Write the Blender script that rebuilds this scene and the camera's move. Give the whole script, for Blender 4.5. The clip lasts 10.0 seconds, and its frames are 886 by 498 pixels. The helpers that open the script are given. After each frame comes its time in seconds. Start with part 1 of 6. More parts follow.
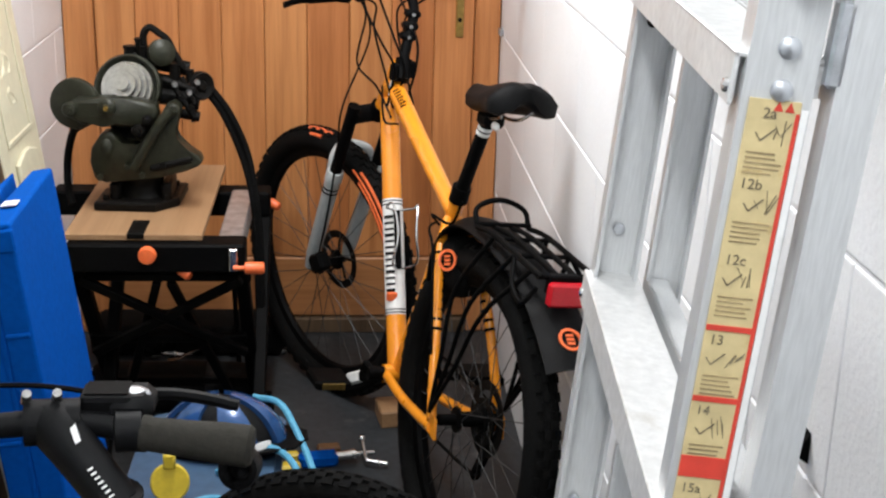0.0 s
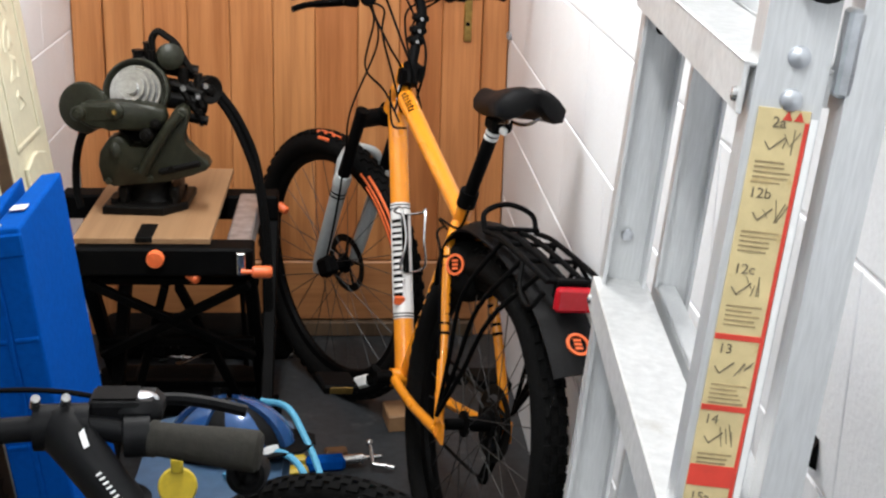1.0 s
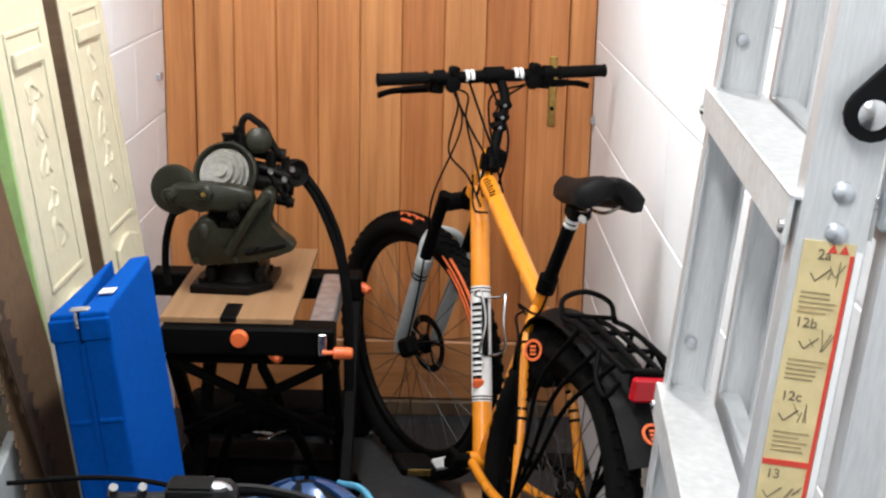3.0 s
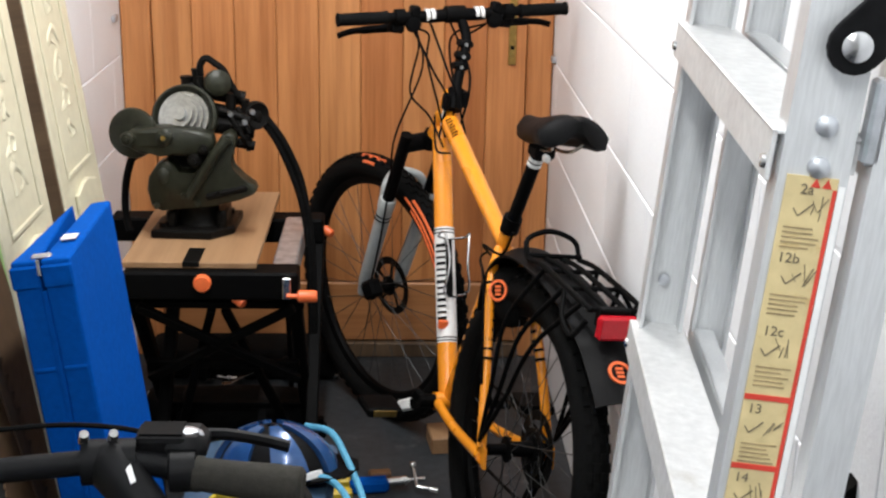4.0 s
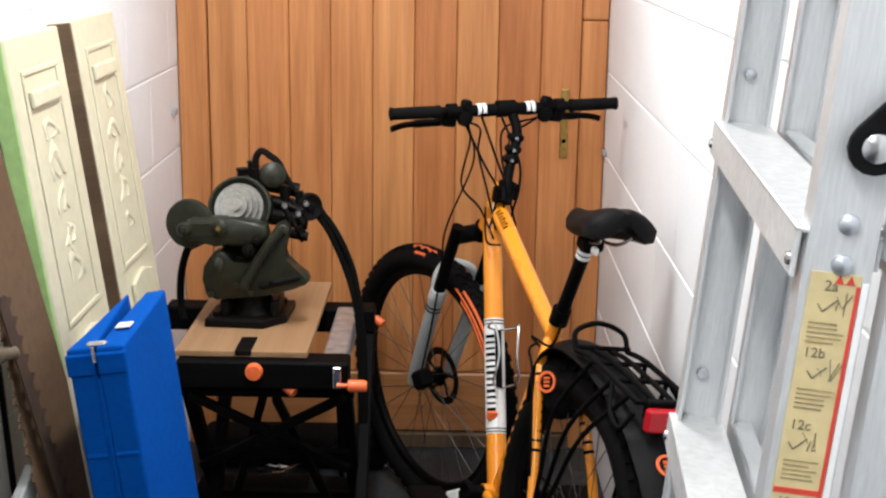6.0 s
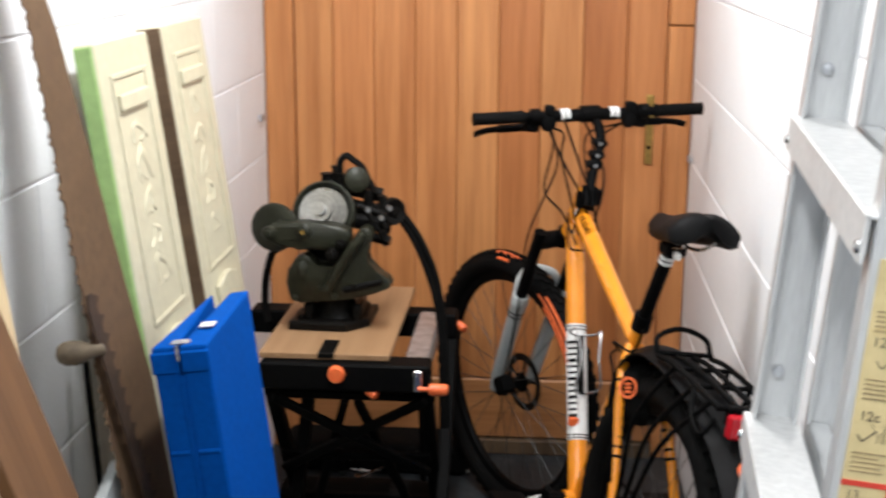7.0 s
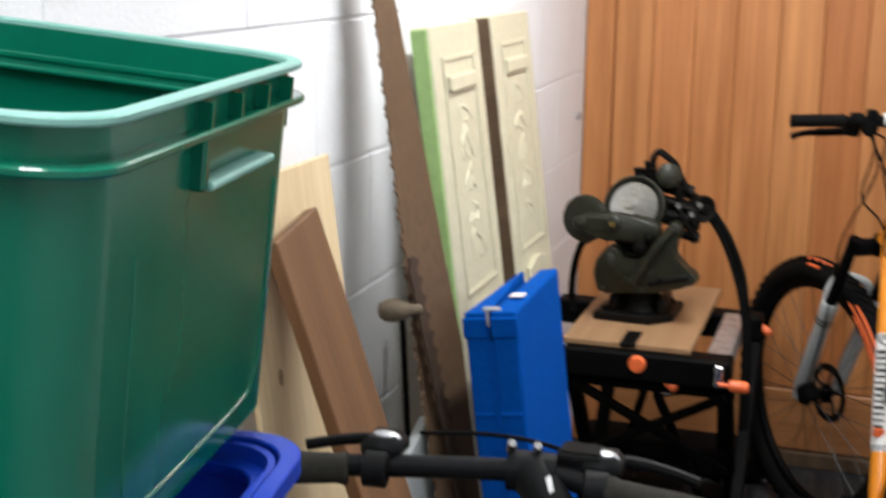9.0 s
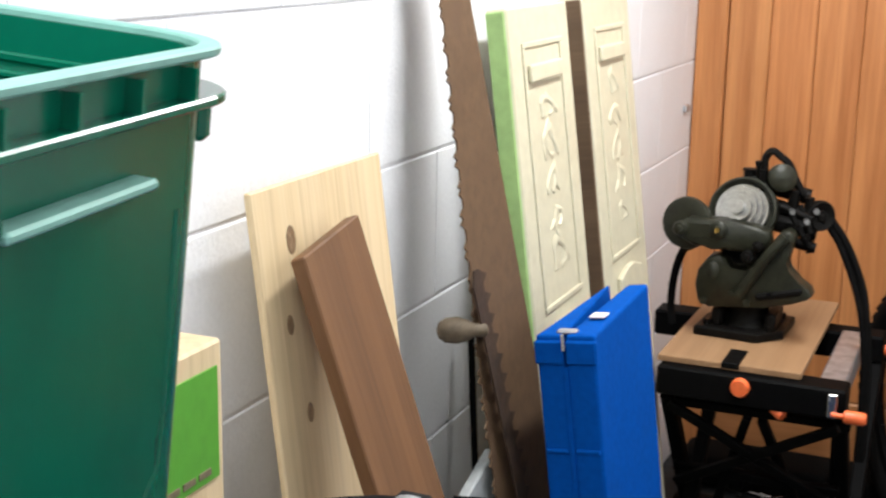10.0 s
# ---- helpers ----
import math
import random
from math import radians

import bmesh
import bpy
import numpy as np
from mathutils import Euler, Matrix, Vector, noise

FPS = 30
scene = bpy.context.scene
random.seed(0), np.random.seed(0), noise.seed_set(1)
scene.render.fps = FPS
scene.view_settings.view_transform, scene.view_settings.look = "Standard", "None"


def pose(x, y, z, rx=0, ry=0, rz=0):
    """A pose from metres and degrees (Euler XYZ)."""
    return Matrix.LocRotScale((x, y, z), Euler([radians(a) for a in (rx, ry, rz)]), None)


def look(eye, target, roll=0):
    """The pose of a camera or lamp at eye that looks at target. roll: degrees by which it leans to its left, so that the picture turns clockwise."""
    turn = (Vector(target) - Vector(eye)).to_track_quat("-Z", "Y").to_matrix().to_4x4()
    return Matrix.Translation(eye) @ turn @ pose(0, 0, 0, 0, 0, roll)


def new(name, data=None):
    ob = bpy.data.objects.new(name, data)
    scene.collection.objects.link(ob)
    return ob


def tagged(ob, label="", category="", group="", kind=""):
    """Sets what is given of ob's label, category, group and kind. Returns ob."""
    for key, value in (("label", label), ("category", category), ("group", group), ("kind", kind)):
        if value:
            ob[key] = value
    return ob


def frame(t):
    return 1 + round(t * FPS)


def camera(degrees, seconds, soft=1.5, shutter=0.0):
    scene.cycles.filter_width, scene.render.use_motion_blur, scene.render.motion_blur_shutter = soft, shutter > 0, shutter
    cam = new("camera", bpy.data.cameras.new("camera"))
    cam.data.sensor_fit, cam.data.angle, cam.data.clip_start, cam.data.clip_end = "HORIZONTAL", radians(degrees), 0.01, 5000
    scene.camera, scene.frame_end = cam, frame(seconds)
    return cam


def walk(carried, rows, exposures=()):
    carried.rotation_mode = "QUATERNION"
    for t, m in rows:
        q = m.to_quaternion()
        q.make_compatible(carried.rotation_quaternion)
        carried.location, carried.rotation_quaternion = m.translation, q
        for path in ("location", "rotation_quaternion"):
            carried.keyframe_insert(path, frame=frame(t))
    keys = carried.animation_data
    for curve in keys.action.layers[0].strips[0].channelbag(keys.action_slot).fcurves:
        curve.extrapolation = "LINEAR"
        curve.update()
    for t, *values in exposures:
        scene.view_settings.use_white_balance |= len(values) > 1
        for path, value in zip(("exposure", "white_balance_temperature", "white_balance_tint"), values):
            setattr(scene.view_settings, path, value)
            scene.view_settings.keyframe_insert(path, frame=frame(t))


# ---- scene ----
cam = camera(37.0, 10.0, soft=2.3, shutter=0.4)
PATH = [
    (0, (0.79, -0.801, 1.525), (0.938, 1.091, 0.894), 1.6),
    (0.5, (0.787, -0.805, 1.527), (0.929, 1.092, 0.908), 1.6),
    (1, (0.789, -0.801, 1.528), (0.926, 1.093, 0.901), 1.6),
    (1.5, (0.79, -0.807, 1.538), (0.93, 1.091, 0.924), 1.8),
    (2, (0.792, -0.808, 1.548), (0.918, 1.11, 0.994), 1.9),
    (2.1, (0.792, -0.811, 1.552), (0.919, 1.107, 1.002), 2.1),
    (2.2, (0.794, -0.81, 1.557), (0.907, 1.119, 1.041), 1.9),
    (3.3, (0.806, -0.822, 1.563), (0.798, 1.103, 1.022), 1.4),
    (3.5, (0.803, -0.822, 1.563), (0.816, 1.094, 0.987), 1.4),
    (4, (0.794, -0.811, 1.559), (0.861, 1.093, 0.949), 1.1),
    (4.5, (0.787, -0.816, 1.557), (0.881, 1.096, 0.978), 1.3),
    (5, (0.793, -0.818, 1.564), (0.833, 1.111, 1.04), 0.5),
    (5.5, (0.799, -0.819, 1.567), (0.801, 1.124, 1.09), 0.5),
    (5.7, (0.798, -0.825, 1.566), (0.789, 1.117, 1.086), 0.7),
    (6.8, (0.836, -0.845, 1.575), (0.758, 1.095, 1.096), 0.4),
    (7, (0.818, -0.841, 1.556), (0.668, 1.098, 1.09), 0.3),
    (7.2, (0.822, -0.847, 1.543), (0.604, 1.095, 1.118), 1.4),
    (7.5, (0.808, -0.877, 1.538), (0.494, 1.072, 1.219), 1.7),
    (7.7, (0.807, -0.918, 1.559), (0.426, 1.026, 1.282), 1.0),
    (8, (0.812, -0.959, 1.551), (0.366, 0.967, 1.250), 0.53),
    (8.3, (0.822, -1.004, 1.531), (0.351, 0.904, 1.156), 0.2),
    (8.5, (0.829, -1.046, 1.523), (0.351, 0.842, 1.067), 0.16),
    (8.8, (0.825, -0.988, 1.504), (0.290, 0.880, 1.035), -0.03),
    (9, (0.831, -0.933, 1.506), (0.229, 0.922, 1.065), 0.77),
    (9.2, (0.831, -0.879, 1.501), (0.154, 0.956, 1.082), 1.13),
    (9.5, (0.826, -0.810, 1.498), (0.159, 1.027, 1.069), 1.42),
    (9.7, (0.794, -0.732, 1.488), (0.104, 1.09, 1.037), 1.6),
    (10, (0.810, -0.656, 1.486), (0.046, 1.134, 1.021), 1.00),
]
walk(cam, [(t, look(eye, target, roll)) for t, eye, target, roll in PATH],
     exposures=[(0, 0.0), (5.7, -0.04), (7.2, -0.04), (7.7, 0.04), (8.2, -0.28), (8.6, -0.48), (9.0, -0.20), (9.5, 0.02), (10.0, 0.06)])

# ---- world, lamps, exposure ----
world = bpy.data.worlds.new("world")
scene.world = world
world.use_nodes = True
world.node_tree.nodes["Background"].inputs[0].default_value = (0.75, 0.85, 1.0, 1)
world.node_tree.nodes["Background"].inputs[1].default_value = 0.15
scene.view_settings.exposure = 0.0

W, YB, YF, H = 1.235, 2.98, -3.2, 2.4      # passage width, door face, rear wall, ceiling height
COURSE, FIRST = 0.236, 0.214               # block course and the height of the lowest joint


def tube_lamp(name, x, y, z, length, power, warm):
    data = bpy.data.lights.new(name, "AREA")
    data.shape, data.size, data.size_y, data.energy = "RECTANGLE", 0.10, length, power
    data.color = warm
    ob = new(name, data)
    ob.matrix_world = pose(x, y, z)
    return ob


tube_lamp("tube_light_far", 0.62, 1.52, H - 0.085, 1.15, 36.5, (0.985, 0.985, 0.98))
# Unseen lamp added behind as fill for the ladder and near walls.
tube_lamp("rear_fill_light", 0.62, -0.85, H - 0.085, 1.15, 26, (0.96, 0.985, 1.0))


# ---- materials ----
def ramp(nt, fac, stops):
    r = nt.nodes.new("ShaderNodeValToRGB")
    nt.links.new(fac, r.inputs[0])
    els = r.color_ramp.elements
    els[0].position, els[0].color = stops[0][0], (*stops[0][1], 1)
    els[1].position, els[1].color = stops[-1][0], (*stops[-1][1], 1)
    for p, c in stops[1:-1]:
        e = els.new(p)
        e.color = (*c, 1)
    return r.outputs[0]


def tex_noise(nt, vec, scale, detail=4, rough=0.6):
    n = nt.nodes.new("ShaderNodeTexNoise")
    n.inputs["Scale"].default_value, n.inputs["Detail"].default_value, n.inputs["Roughness"].default_value = scale, detail, rough
    nt.links.new(vec, n.inputs["Vector"])
    return n.outputs["Fac"]


def mixed(nt, kind, fac, a, b):
    m = nt.nodes.new("ShaderNodeMix")
    m.data_type, m.blend_type = "RGBA", kind
    for sock, v in ((m.inputs["Factor"], fac), (m.inputs["A"], a), (m.inputs["B"], b)):
        if isinstance(v, (int, float)):
            sock.default_value = v
        elif isinstance(v, tuple):
            sock.default_value = (*v, 1)
        else:
            nt.links.new(v, sock)
    return m.outputs["Result"]


def mat(name, color, rough=0.5, metal=0.0, grain=60.0, vary=0.15, bump=0.1, dirt=None, dirt_scale=6.0, dirt_at=0.58,
        stretch=(1, 1, 1), per_object=0.0, coat=0.0, rough_vary=0.12, spec=0.5):
    """A procedural surface: base colour with grain and large patches, optional dirt, uneven gloss and fine relief."""
    m = bpy.data.materials.new(name)
    m.use_nodes = True
    nt = m.node_tree
    b = nt.nodes["Principled BSDF"]
    co = nt.nodes.new("ShaderNodeTexCoord").outputs["Object"]
    mp = nt.nodes.new("ShaderNodeMapping")
    mp.inputs["Scale"].default_value = stretch
    nt.links.new(co, mp.inputs[0])
    vec = mp.outputs[0]
    info = nt.nodes.new("ShaderNodeObjectInfo").outputs["Random"]
    if per_object:
        add = nt.nodes.new("ShaderNodeVectorMath")
        add.operation = "ADD"
        comb = nt.nodes.new("ShaderNodeCombineXYZ")
        mul = nt.nodes.new("ShaderNodeMath")
        mul.operation = "MULTIPLY"
        mul.inputs[1].default_value = 37.0
        nt.links.new(info, mul.inputs[0])
        for i in range(3):
            nt.links.new(mul.outputs[0], comb.inputs[i])
        nt.links.new(vec, add.inputs[0])
        nt.links.new(comb.outputs[0], add.inputs[1])
        vec = add.outputs[0]
    fine = tex_noise(nt, vec, grain, 5)
    big = tex_noise(nt, vec, max(grain / 12, 1.5), 3)
    dark = tuple(c * (1 - vary) for c in color)
    light = tuple(min(1, c * (1 + vary * 0.7)) for c in color)
    col = ramp(nt, fine, [(0.3, dark), (0.7, light)])
    col = mixed(nt, "MULTIPLY", 0.6, col, ramp(nt, big, [(0.35, (1 - vary,) * 3), (0.65, (1, 1, 1))]))
    if per_object:
        col = mixed(nt, "MULTIPLY", 1.0, col, ramp(nt, info, [(0.0, (1 - per_object, 1 - per_object * 1.15, 1 - per_object * 1.3)), (1.0, (1, 1, 1))]))
    if dirt:
        d = tex_noise(nt, vec, dirt_scale, 8, 0.7)
        col = mixed(nt, "MIX", ramp(nt, d, [(dirt_at, (0, 0, 0)), (dirt_at + 0.12, (0.85,) * 3)]), col, dirt)
    nt.links.new(col, b.inputs["Base Color"])
    rr = nt.nodes.new("ShaderNodeMapRange")
    rr.inputs["To Min"].default_value, rr.inputs["To Max"].default_value = max(0.03, rough - rough_vary), min(1, rough + rough_vary)
    nt.links.new(big, rr.inputs["Value"])
    nt.links.new(rr.outputs[0], b.inputs["Roughness"])
    b.inputs["Metallic"].default_value = metal
    b.inputs["Specular IOR Level"].default_value = spec
    b.inputs["Coat Weight"].default_value = coat
    if bump:
        bp = nt.nodes.new("ShaderNodeBump")
        bp.inputs["Strength"].default_value, bp.inputs["Distance"].default_value = bump, 0.004
        nt.links.new(fine, bp.inputs["Height"])
        nt.links.new(bp.outputs[0], b.inputs["Normal"])
    return m


def wood_mat(name, light, dark, rough=0.45, axis=2, fineness=1.0, per_object=0.25, coat=0.0, knots=False):
    """Sawn timber: long grain streaks along an axis, broad tone shifts, each piece its own tone."""
    m = bpy.data.materials.new(name)
    m.use_nodes = True
    nt = m.node_tree
    b = nt.nodes["Principled BSDF"]
    co = nt.nodes.new("ShaderNodeTexCoord").outputs["Object"]
    info = nt.nodes.new("ShaderNodeObjectInfo").outputs["Random"]
    mul = nt.nodes.new("ShaderNodeMath")
    mul.operation = "MULTIPLY"
    mul.inputs[1].default_value = 53.0
    nt.links.new(info, mul.inputs[0])
    comb = nt.nodes.new("ShaderNodeCombineXYZ")
    for i in range(3):
        nt.links.new(mul.outputs[0], comb.inputs[i])
    add = nt.nodes.new("ShaderNodeVectorMath")
    add.operation = "ADD"
    nt.links.new(co, add.inputs[0])
    nt.links.new(comb.outputs[0], add.inputs[1])
    mp = nt.nodes.new("ShaderNodeMapping")
    sc = [26 * fineness] * 3
    sc[axis] = 1.1 * fineness
    mp.inputs["Scale"].default_value = sc
    nt.links.new(add.outputs[0], mp.inputs[0])
    streak = tex_noise(nt, mp.outputs[0], 1.0, 6, 0.65)
    mp2 = nt.nodes.new("ShaderNodeMapping")
    sc2 = [160 * fineness] * 3
    sc2[axis] = 5 * fineness
    mp2.inputs["Scale"].default_value = sc2
    nt.links.new(add.outputs[0], mp2.inputs[0])
    pore = tex_noise(nt, mp2.outputs[0], 1.0, 3)
    col = ramp(nt, streak, [(0.28, dark), (0.5, tuple((a + c) / 2 for a, c in zip(light, dark))), (0.72, light)])
    col = mixed(nt, "MULTIPLY", 0.5, col, ramp(nt, pore, [(0.3, (0.72, 0.68, 0.64)), (0.55, (1, 1, 1))]))
    if per_object:
        col = mixed(nt, "MULTIPLY", 1.0, col, ramp(nt, info, [(0.0, (1 - per_object * 0.7, 1 - per_object * 1.2, 1 - per_object * 1.5)), (0.5, (1, 1 - per_object * 0.3, 1 - per_object * 0.4)), (1.0, (1, 1, 1))]))
    if knots:
        v = nt.nodes.new("ShaderNodeTexVoronoi")
        mp3 = nt.nodes.new("ShaderNodeMapping")
        s3 = [5.0] * 3
        s3[axis] = 3.2
        mp3.inputs["Scale"].default_value = s3
        nt.links.new(add.outputs[0], mp3.inputs[0])
        nt.links.new(mp3.outputs[0], v.inputs["Vector"])
        v.inputs["Scale"].default_value = 1.0
        col = mixed(nt, "MIX", ramp(nt, v.outputs["Distance"], [(0.03, (0.9,) * 3), (0.11, (0, 0, 0))]), col, tuple(c * 0.45 for c in dark))
    nt.links.new(col, b.inputs["Base Color"])
    b.inputs["Roughness"].default_value = rough
    b.inputs["Coat Weight"].default_value = coat
    b.inputs["Coat Roughness"].default_value = 0.3
    bp = nt.nodes.new("ShaderNodeBump")
    bp.inputs["Strength"].default_value, bp.inputs["Distance"].default_value = 0.15, 0.002
    nt.links.new(pore, bp.inputs["Height"])
    nt.links.new(bp.outputs[0], b.inputs["Normal"])
    return m


M_BLOCK = mat("painted_block", (0.84, 0.85, 0.87), 0.6, grain=130, vary=0.04, bump=0.3, dirt=(0.70, 0.70, 0.71), dirt_scale=5, dirt_at=0.68)
M_MORTAR = mat("painted_mortar", (0.83, 0.83, 0.85), 0.8, grain=200, vary=0.08, bump=0.4)
M_CEIL = mat("ceiling_paint", (0.8, 0.8, 0.78), 0.8, grain=40, vary=0.05)
M_FLOOR = mat("grey_floor_paint", (0.034, 0.039, 0.044), 0.5, grain=45, vary=0.3, bump=0.2, dirt=(0.10, 0.10, 0.10), dirt_scale=9, dirt_at=0.58, spec=0.3)
M_CEDAR = wood_mat("cedar_board", (0.68, 0.318, 0.118), (0.40, 0.152, 0.046), 0.42, 2, 0.9, 0.30)
M_CEDAR_H = wood_mat("cedar_rail", (0.52, 0.25, 0.095), (0.34, 0.14, 0.05), 0.45, 0, 0.9, 0.1)
# Dark colour of the door backing paints the shade in the board grooves.
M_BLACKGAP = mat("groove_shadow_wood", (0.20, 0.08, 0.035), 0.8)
M_ALU = mat("brushed_aluminium", (0.63, 0.64, 0.645), 0.40, 0.45, grain=90, vary=0.10, bump=0.04, stretch=(6, 6, 0.5), dirt=(0.58, 0.58, 0.57), dirt_scale=7, dirt_at=0.66)
M_ALU_D = mat("worn_aluminium_tread", (0.68, 0.68, 0.675), 0.45, 0.4, grain=120, vary=0.12, bump=0.1, dirt=(0.50, 0.48, 0.45), dirt_scale=16, dirt_at=0.62)
M_STEEL = mat("bright_steel", (0.6, 0.6, 0.6), 0.25, 1.0, grain=80, vary=0.15)
M_GALV = mat("galvanised_steel", (0.55, 0.57, 0.6), 0.4, 0.8, grain=35, vary=0.3, bump=0.05)
M_BLACK = mat("black_paint", (0.0026, 0.0026, 0.0028), 0.6, grain=80, vary=0.3, spec=0.06)
M_RUBBER = mat("black_rubber", (0.006, 0.006, 0.006), 0.8, grain=120, vary=0.3, bump=0.3, dirt=(0.016, 0.014, 0.011), dirt_scale=10, dirt_at=0.62, spec=0.06)
M_BPLAST = mat("black_plastic", (0.005, 0.005, 0.0055), 0.55, grain=150, vary=0.25, bump=0.15, spec=0.09)
M_ORANGE = mat("orange_frame_paint", (0.84, 0.29, 0.016), 0.28, grain=30, vary=0.05, bump=0.02, coat=0.6, dirt=(0.62, 0.22, 0.02), dirt_scale=16, dirt_at=0.70)
M_ORPLAST = mat("orange_plastic", (0.85, 0.16, 0.045), 0.4, grain=80, vary=0.12)
M_WHITE = mat("white_paint", (0.8, 0.8, 0.79), 0.35, grain=60, vary=0.06)
M_FORK = mat("grey_fork_paint", (0.42, 0.45, 0.45), 0.3, grain=60, vary=0.1, coat=0.3, dirt=(0.25, 0.24, 0.22), dirt_scale=12, dirt_at=0.62)
M_RED = mat("red_lens", (0.5, 0.01, 0.02), 0.2, grain=60, vary=0.1)
M_BLUE = mat("blue_case_plastic", (0.0005, 0.070, 0.36), 0.75, grain=90, vary=0.14, bump=0.06, dirt=(0.002, 0.075, 0.32), dirt_scale=8, dirt_at=0.6, spec=0.04)
M_BLUEBOX = mat("deep_blue_plastic", (0.001, 0.036, 0.40), 0.45, grain=70, vary=0.1, bump=0.04, spec=0.25)
M_GREEN = mat("green_box_plastic", (0.001, 0.120, 0.068), 0.20, grain=14, vary=0.12, spec=0.35, bump=0.06, stretch=(1, 1, 0.4), rough_vary=0.06)
M_OLIVE = mat("olive_cast_iron", (0.023, 0.0245, 0.0145), 0.42, 0.1, grain=70, vary=0.35, bump=0.25, dirt=(0.009, 0.007, 0.005), dirt_scale=24, dirt_at=0.55, spec=0.35)
# Near-black for greasy iron; also paints shade on the hardboard and machine neck.
M_GREASE_SHADE = mat("greasy_iron_and_shade", (0.006, 0.0055, 0.005), 0.45, 0.1, grain=90, vary=0.4, bump=0.3, dirt=(0.020, 0.013, 0.008), dirt_scale=20, dirt_at=0.62, spec=0.10)
M_SPOKE = mat("dull_spoke_steel", (0.06, 0.06, 0.06), 0.45, 0.6, grain=60, vary=0.2)
M_TURNED = mat("turned_steel", (0.42, 0.42, 0.41), 0.28, 0.85, grain=90, vary=0.2)
M_BRASS = mat("aged_brass", (0.55, 0.38, 0.12), 0.3, 1.0, grain=60, vary=0.25)
M_CHIP = wood_mat("tan_hardboard", (0.36, 0.215, 0.11), (0.26, 0.145, 0.068), 0.6, 1, 0.5, 0.1)
M_PINE = wood_mat("pale_pine", (0.76, 0.62, 0.40), (0.64, 0.49, 0.28), 0.55, 2, 0.7, 0.1, knots=True)
M_BEAM = wood_mat("brown_timber", (0.19, 0.092, 0.035), (0.105, 0.048, 0.017), 0.6, 2, 0.8, 0.1)
M_DARKWOOD = wood_mat("dark_timber", (0.15, 0.095, 0.05), (0.07, 0.04, 0.02), 0.7, 2, 0.8, 0.1)
M_CREAM = mat("cream_gloss_paint", (0.60, 0.565, 0.415), 0.4, grain=40, vary=0.08, bump=0.08, dirt=(0.5, 0.46, 0.33), dirt_scale=8, dirt_at=0.6)
M_LIME = mat("flaking_lime_paint", (0.36, 0.55, 0.20), 0.6, grain=50, vary=0.12, bump=0.15, dirt=(0.12, 0.11, 0.07), dirt_scale=22, dirt_at=0.66)
M_RUST = mat("rusty_saw_steel", (0.130, 0.075, 0.037), 0.7, 0.15, grain=40, vary=0.2, bump=0.15, dirt=(0.10, 0.055, 0.030), dirt_scale=10, dirt_at=0.55)
M_HANDLE = wood_mat("old_handle_wood", (0.16, 0.12, 0.075), (0.07, 0.05, 0.03), 0.7, 0, 1.5, 0.1)


# ---- mesh tools ----
def part(name, bm, material, parent, label=""):
    """Link a bmesh as one mesh object under a thing or a part."""
    bmesh.ops.recalc_face_normals(bm, faces=bm.faces)
    me = bpy.data.meshes.new(name)
    bm.to_mesh(me)
    bm.free()
    me.materials.append(material)
    ob = new(name, me)
    ob.parent = parent
    if label:
        tagged(ob, label)
    return ob


def smooth(ob, angle=40):
    me = ob.data
    for p in me.polygons:
        p.use_smooth = True
    me.set_sharp_from_angle(angle=radians(angle))
    return ob


def thing(name, label, category, m=Matrix(), group="", kind=""):
    ob = new(name)
    ob.empty_display_size = 0.1
    ob.matrix_basis = m
    return tagged(ob, label, category, group, kind)


def box(bm, x0, y0, z0, x1, y1, z1, bevel=0.0, m=Matrix(), seg=1):
    r = bmesh.ops.create_cube(bm, size=1)
    vs = r["verts"]
    t = m @ Matrix.Translation(((x0 + x1) / 2, (y0 + y1) / 2, (z0 + z1) / 2)) @ Matrix.Diagonal((abs(x1 - x0), abs(y1 - y0), abs(z1 - z0), 1))
    bmesh.ops.transform(bm, matrix=t, verts=vs)
    if bevel:
        es = list({e for v in vs for e in v.link_edges})
        bmesh.ops.bevel(bm, geom=es, offset=bevel, segments=seg, affect="EDGES", profile=0.5)
    return bm


def bar(bm, p0, p1, w, d, up=(0, 0, 1), bevel=0.0):
    """A rectangular bar from p0 to p1, w wide across and d deep along up."""
    p0, p1 = Vector(p0), Vector(p1)
    z = (p1 - p0).normalized()
    y = (Vector(up) - z * Vector(up).dot(z)).normalized()
    x = y.cross(z)
    m = Matrix.Translation(p0) @ Matrix((x, y, z)).transposed().to_4x4()
    return box(bm, -w / 2, -d / 2, 0, w / 2, d / 2, (p1 - p0).length, bevel, m)


def rod(bm, p0, p1, r0, r1=None, n=12, caps=True):
    r1 = r0 if r1 is None else r1
    p0, p1 = Vector(p0), Vector(p1)
    z = p1 - p0
    q = z.to_track_quat("Z", "Y").to_matrix().to_4x4()
    bmesh.ops.create_cone(bm, cap_ends=caps, segments=n, radius1=r0, radius2=r1, depth=z.length, matrix=Matrix.Translation((p0 + p1) / 2) @ q)
    return bm


def curve_points(pts, n=6):
    """A smooth line through the points."""
    pts = [Vector(p) for p in pts]
    full = [pts[0] * 2 - pts[1]] + pts + [pts[-1] * 2 - pts[-2]]
    out = []
    for i in range(1, len(full) - 2):
        a, b, c, d = full[i - 1:i + 3]
        for k in range(n):
            t = k / n
            out.append(0.5 * ((2 * b) + (c - a) * t + (2 * a - 5 * b + 4 * c - d) * t * t + (3 * b - a - 3 * c + d) * t ** 3))
    return out + [pts[-1]]


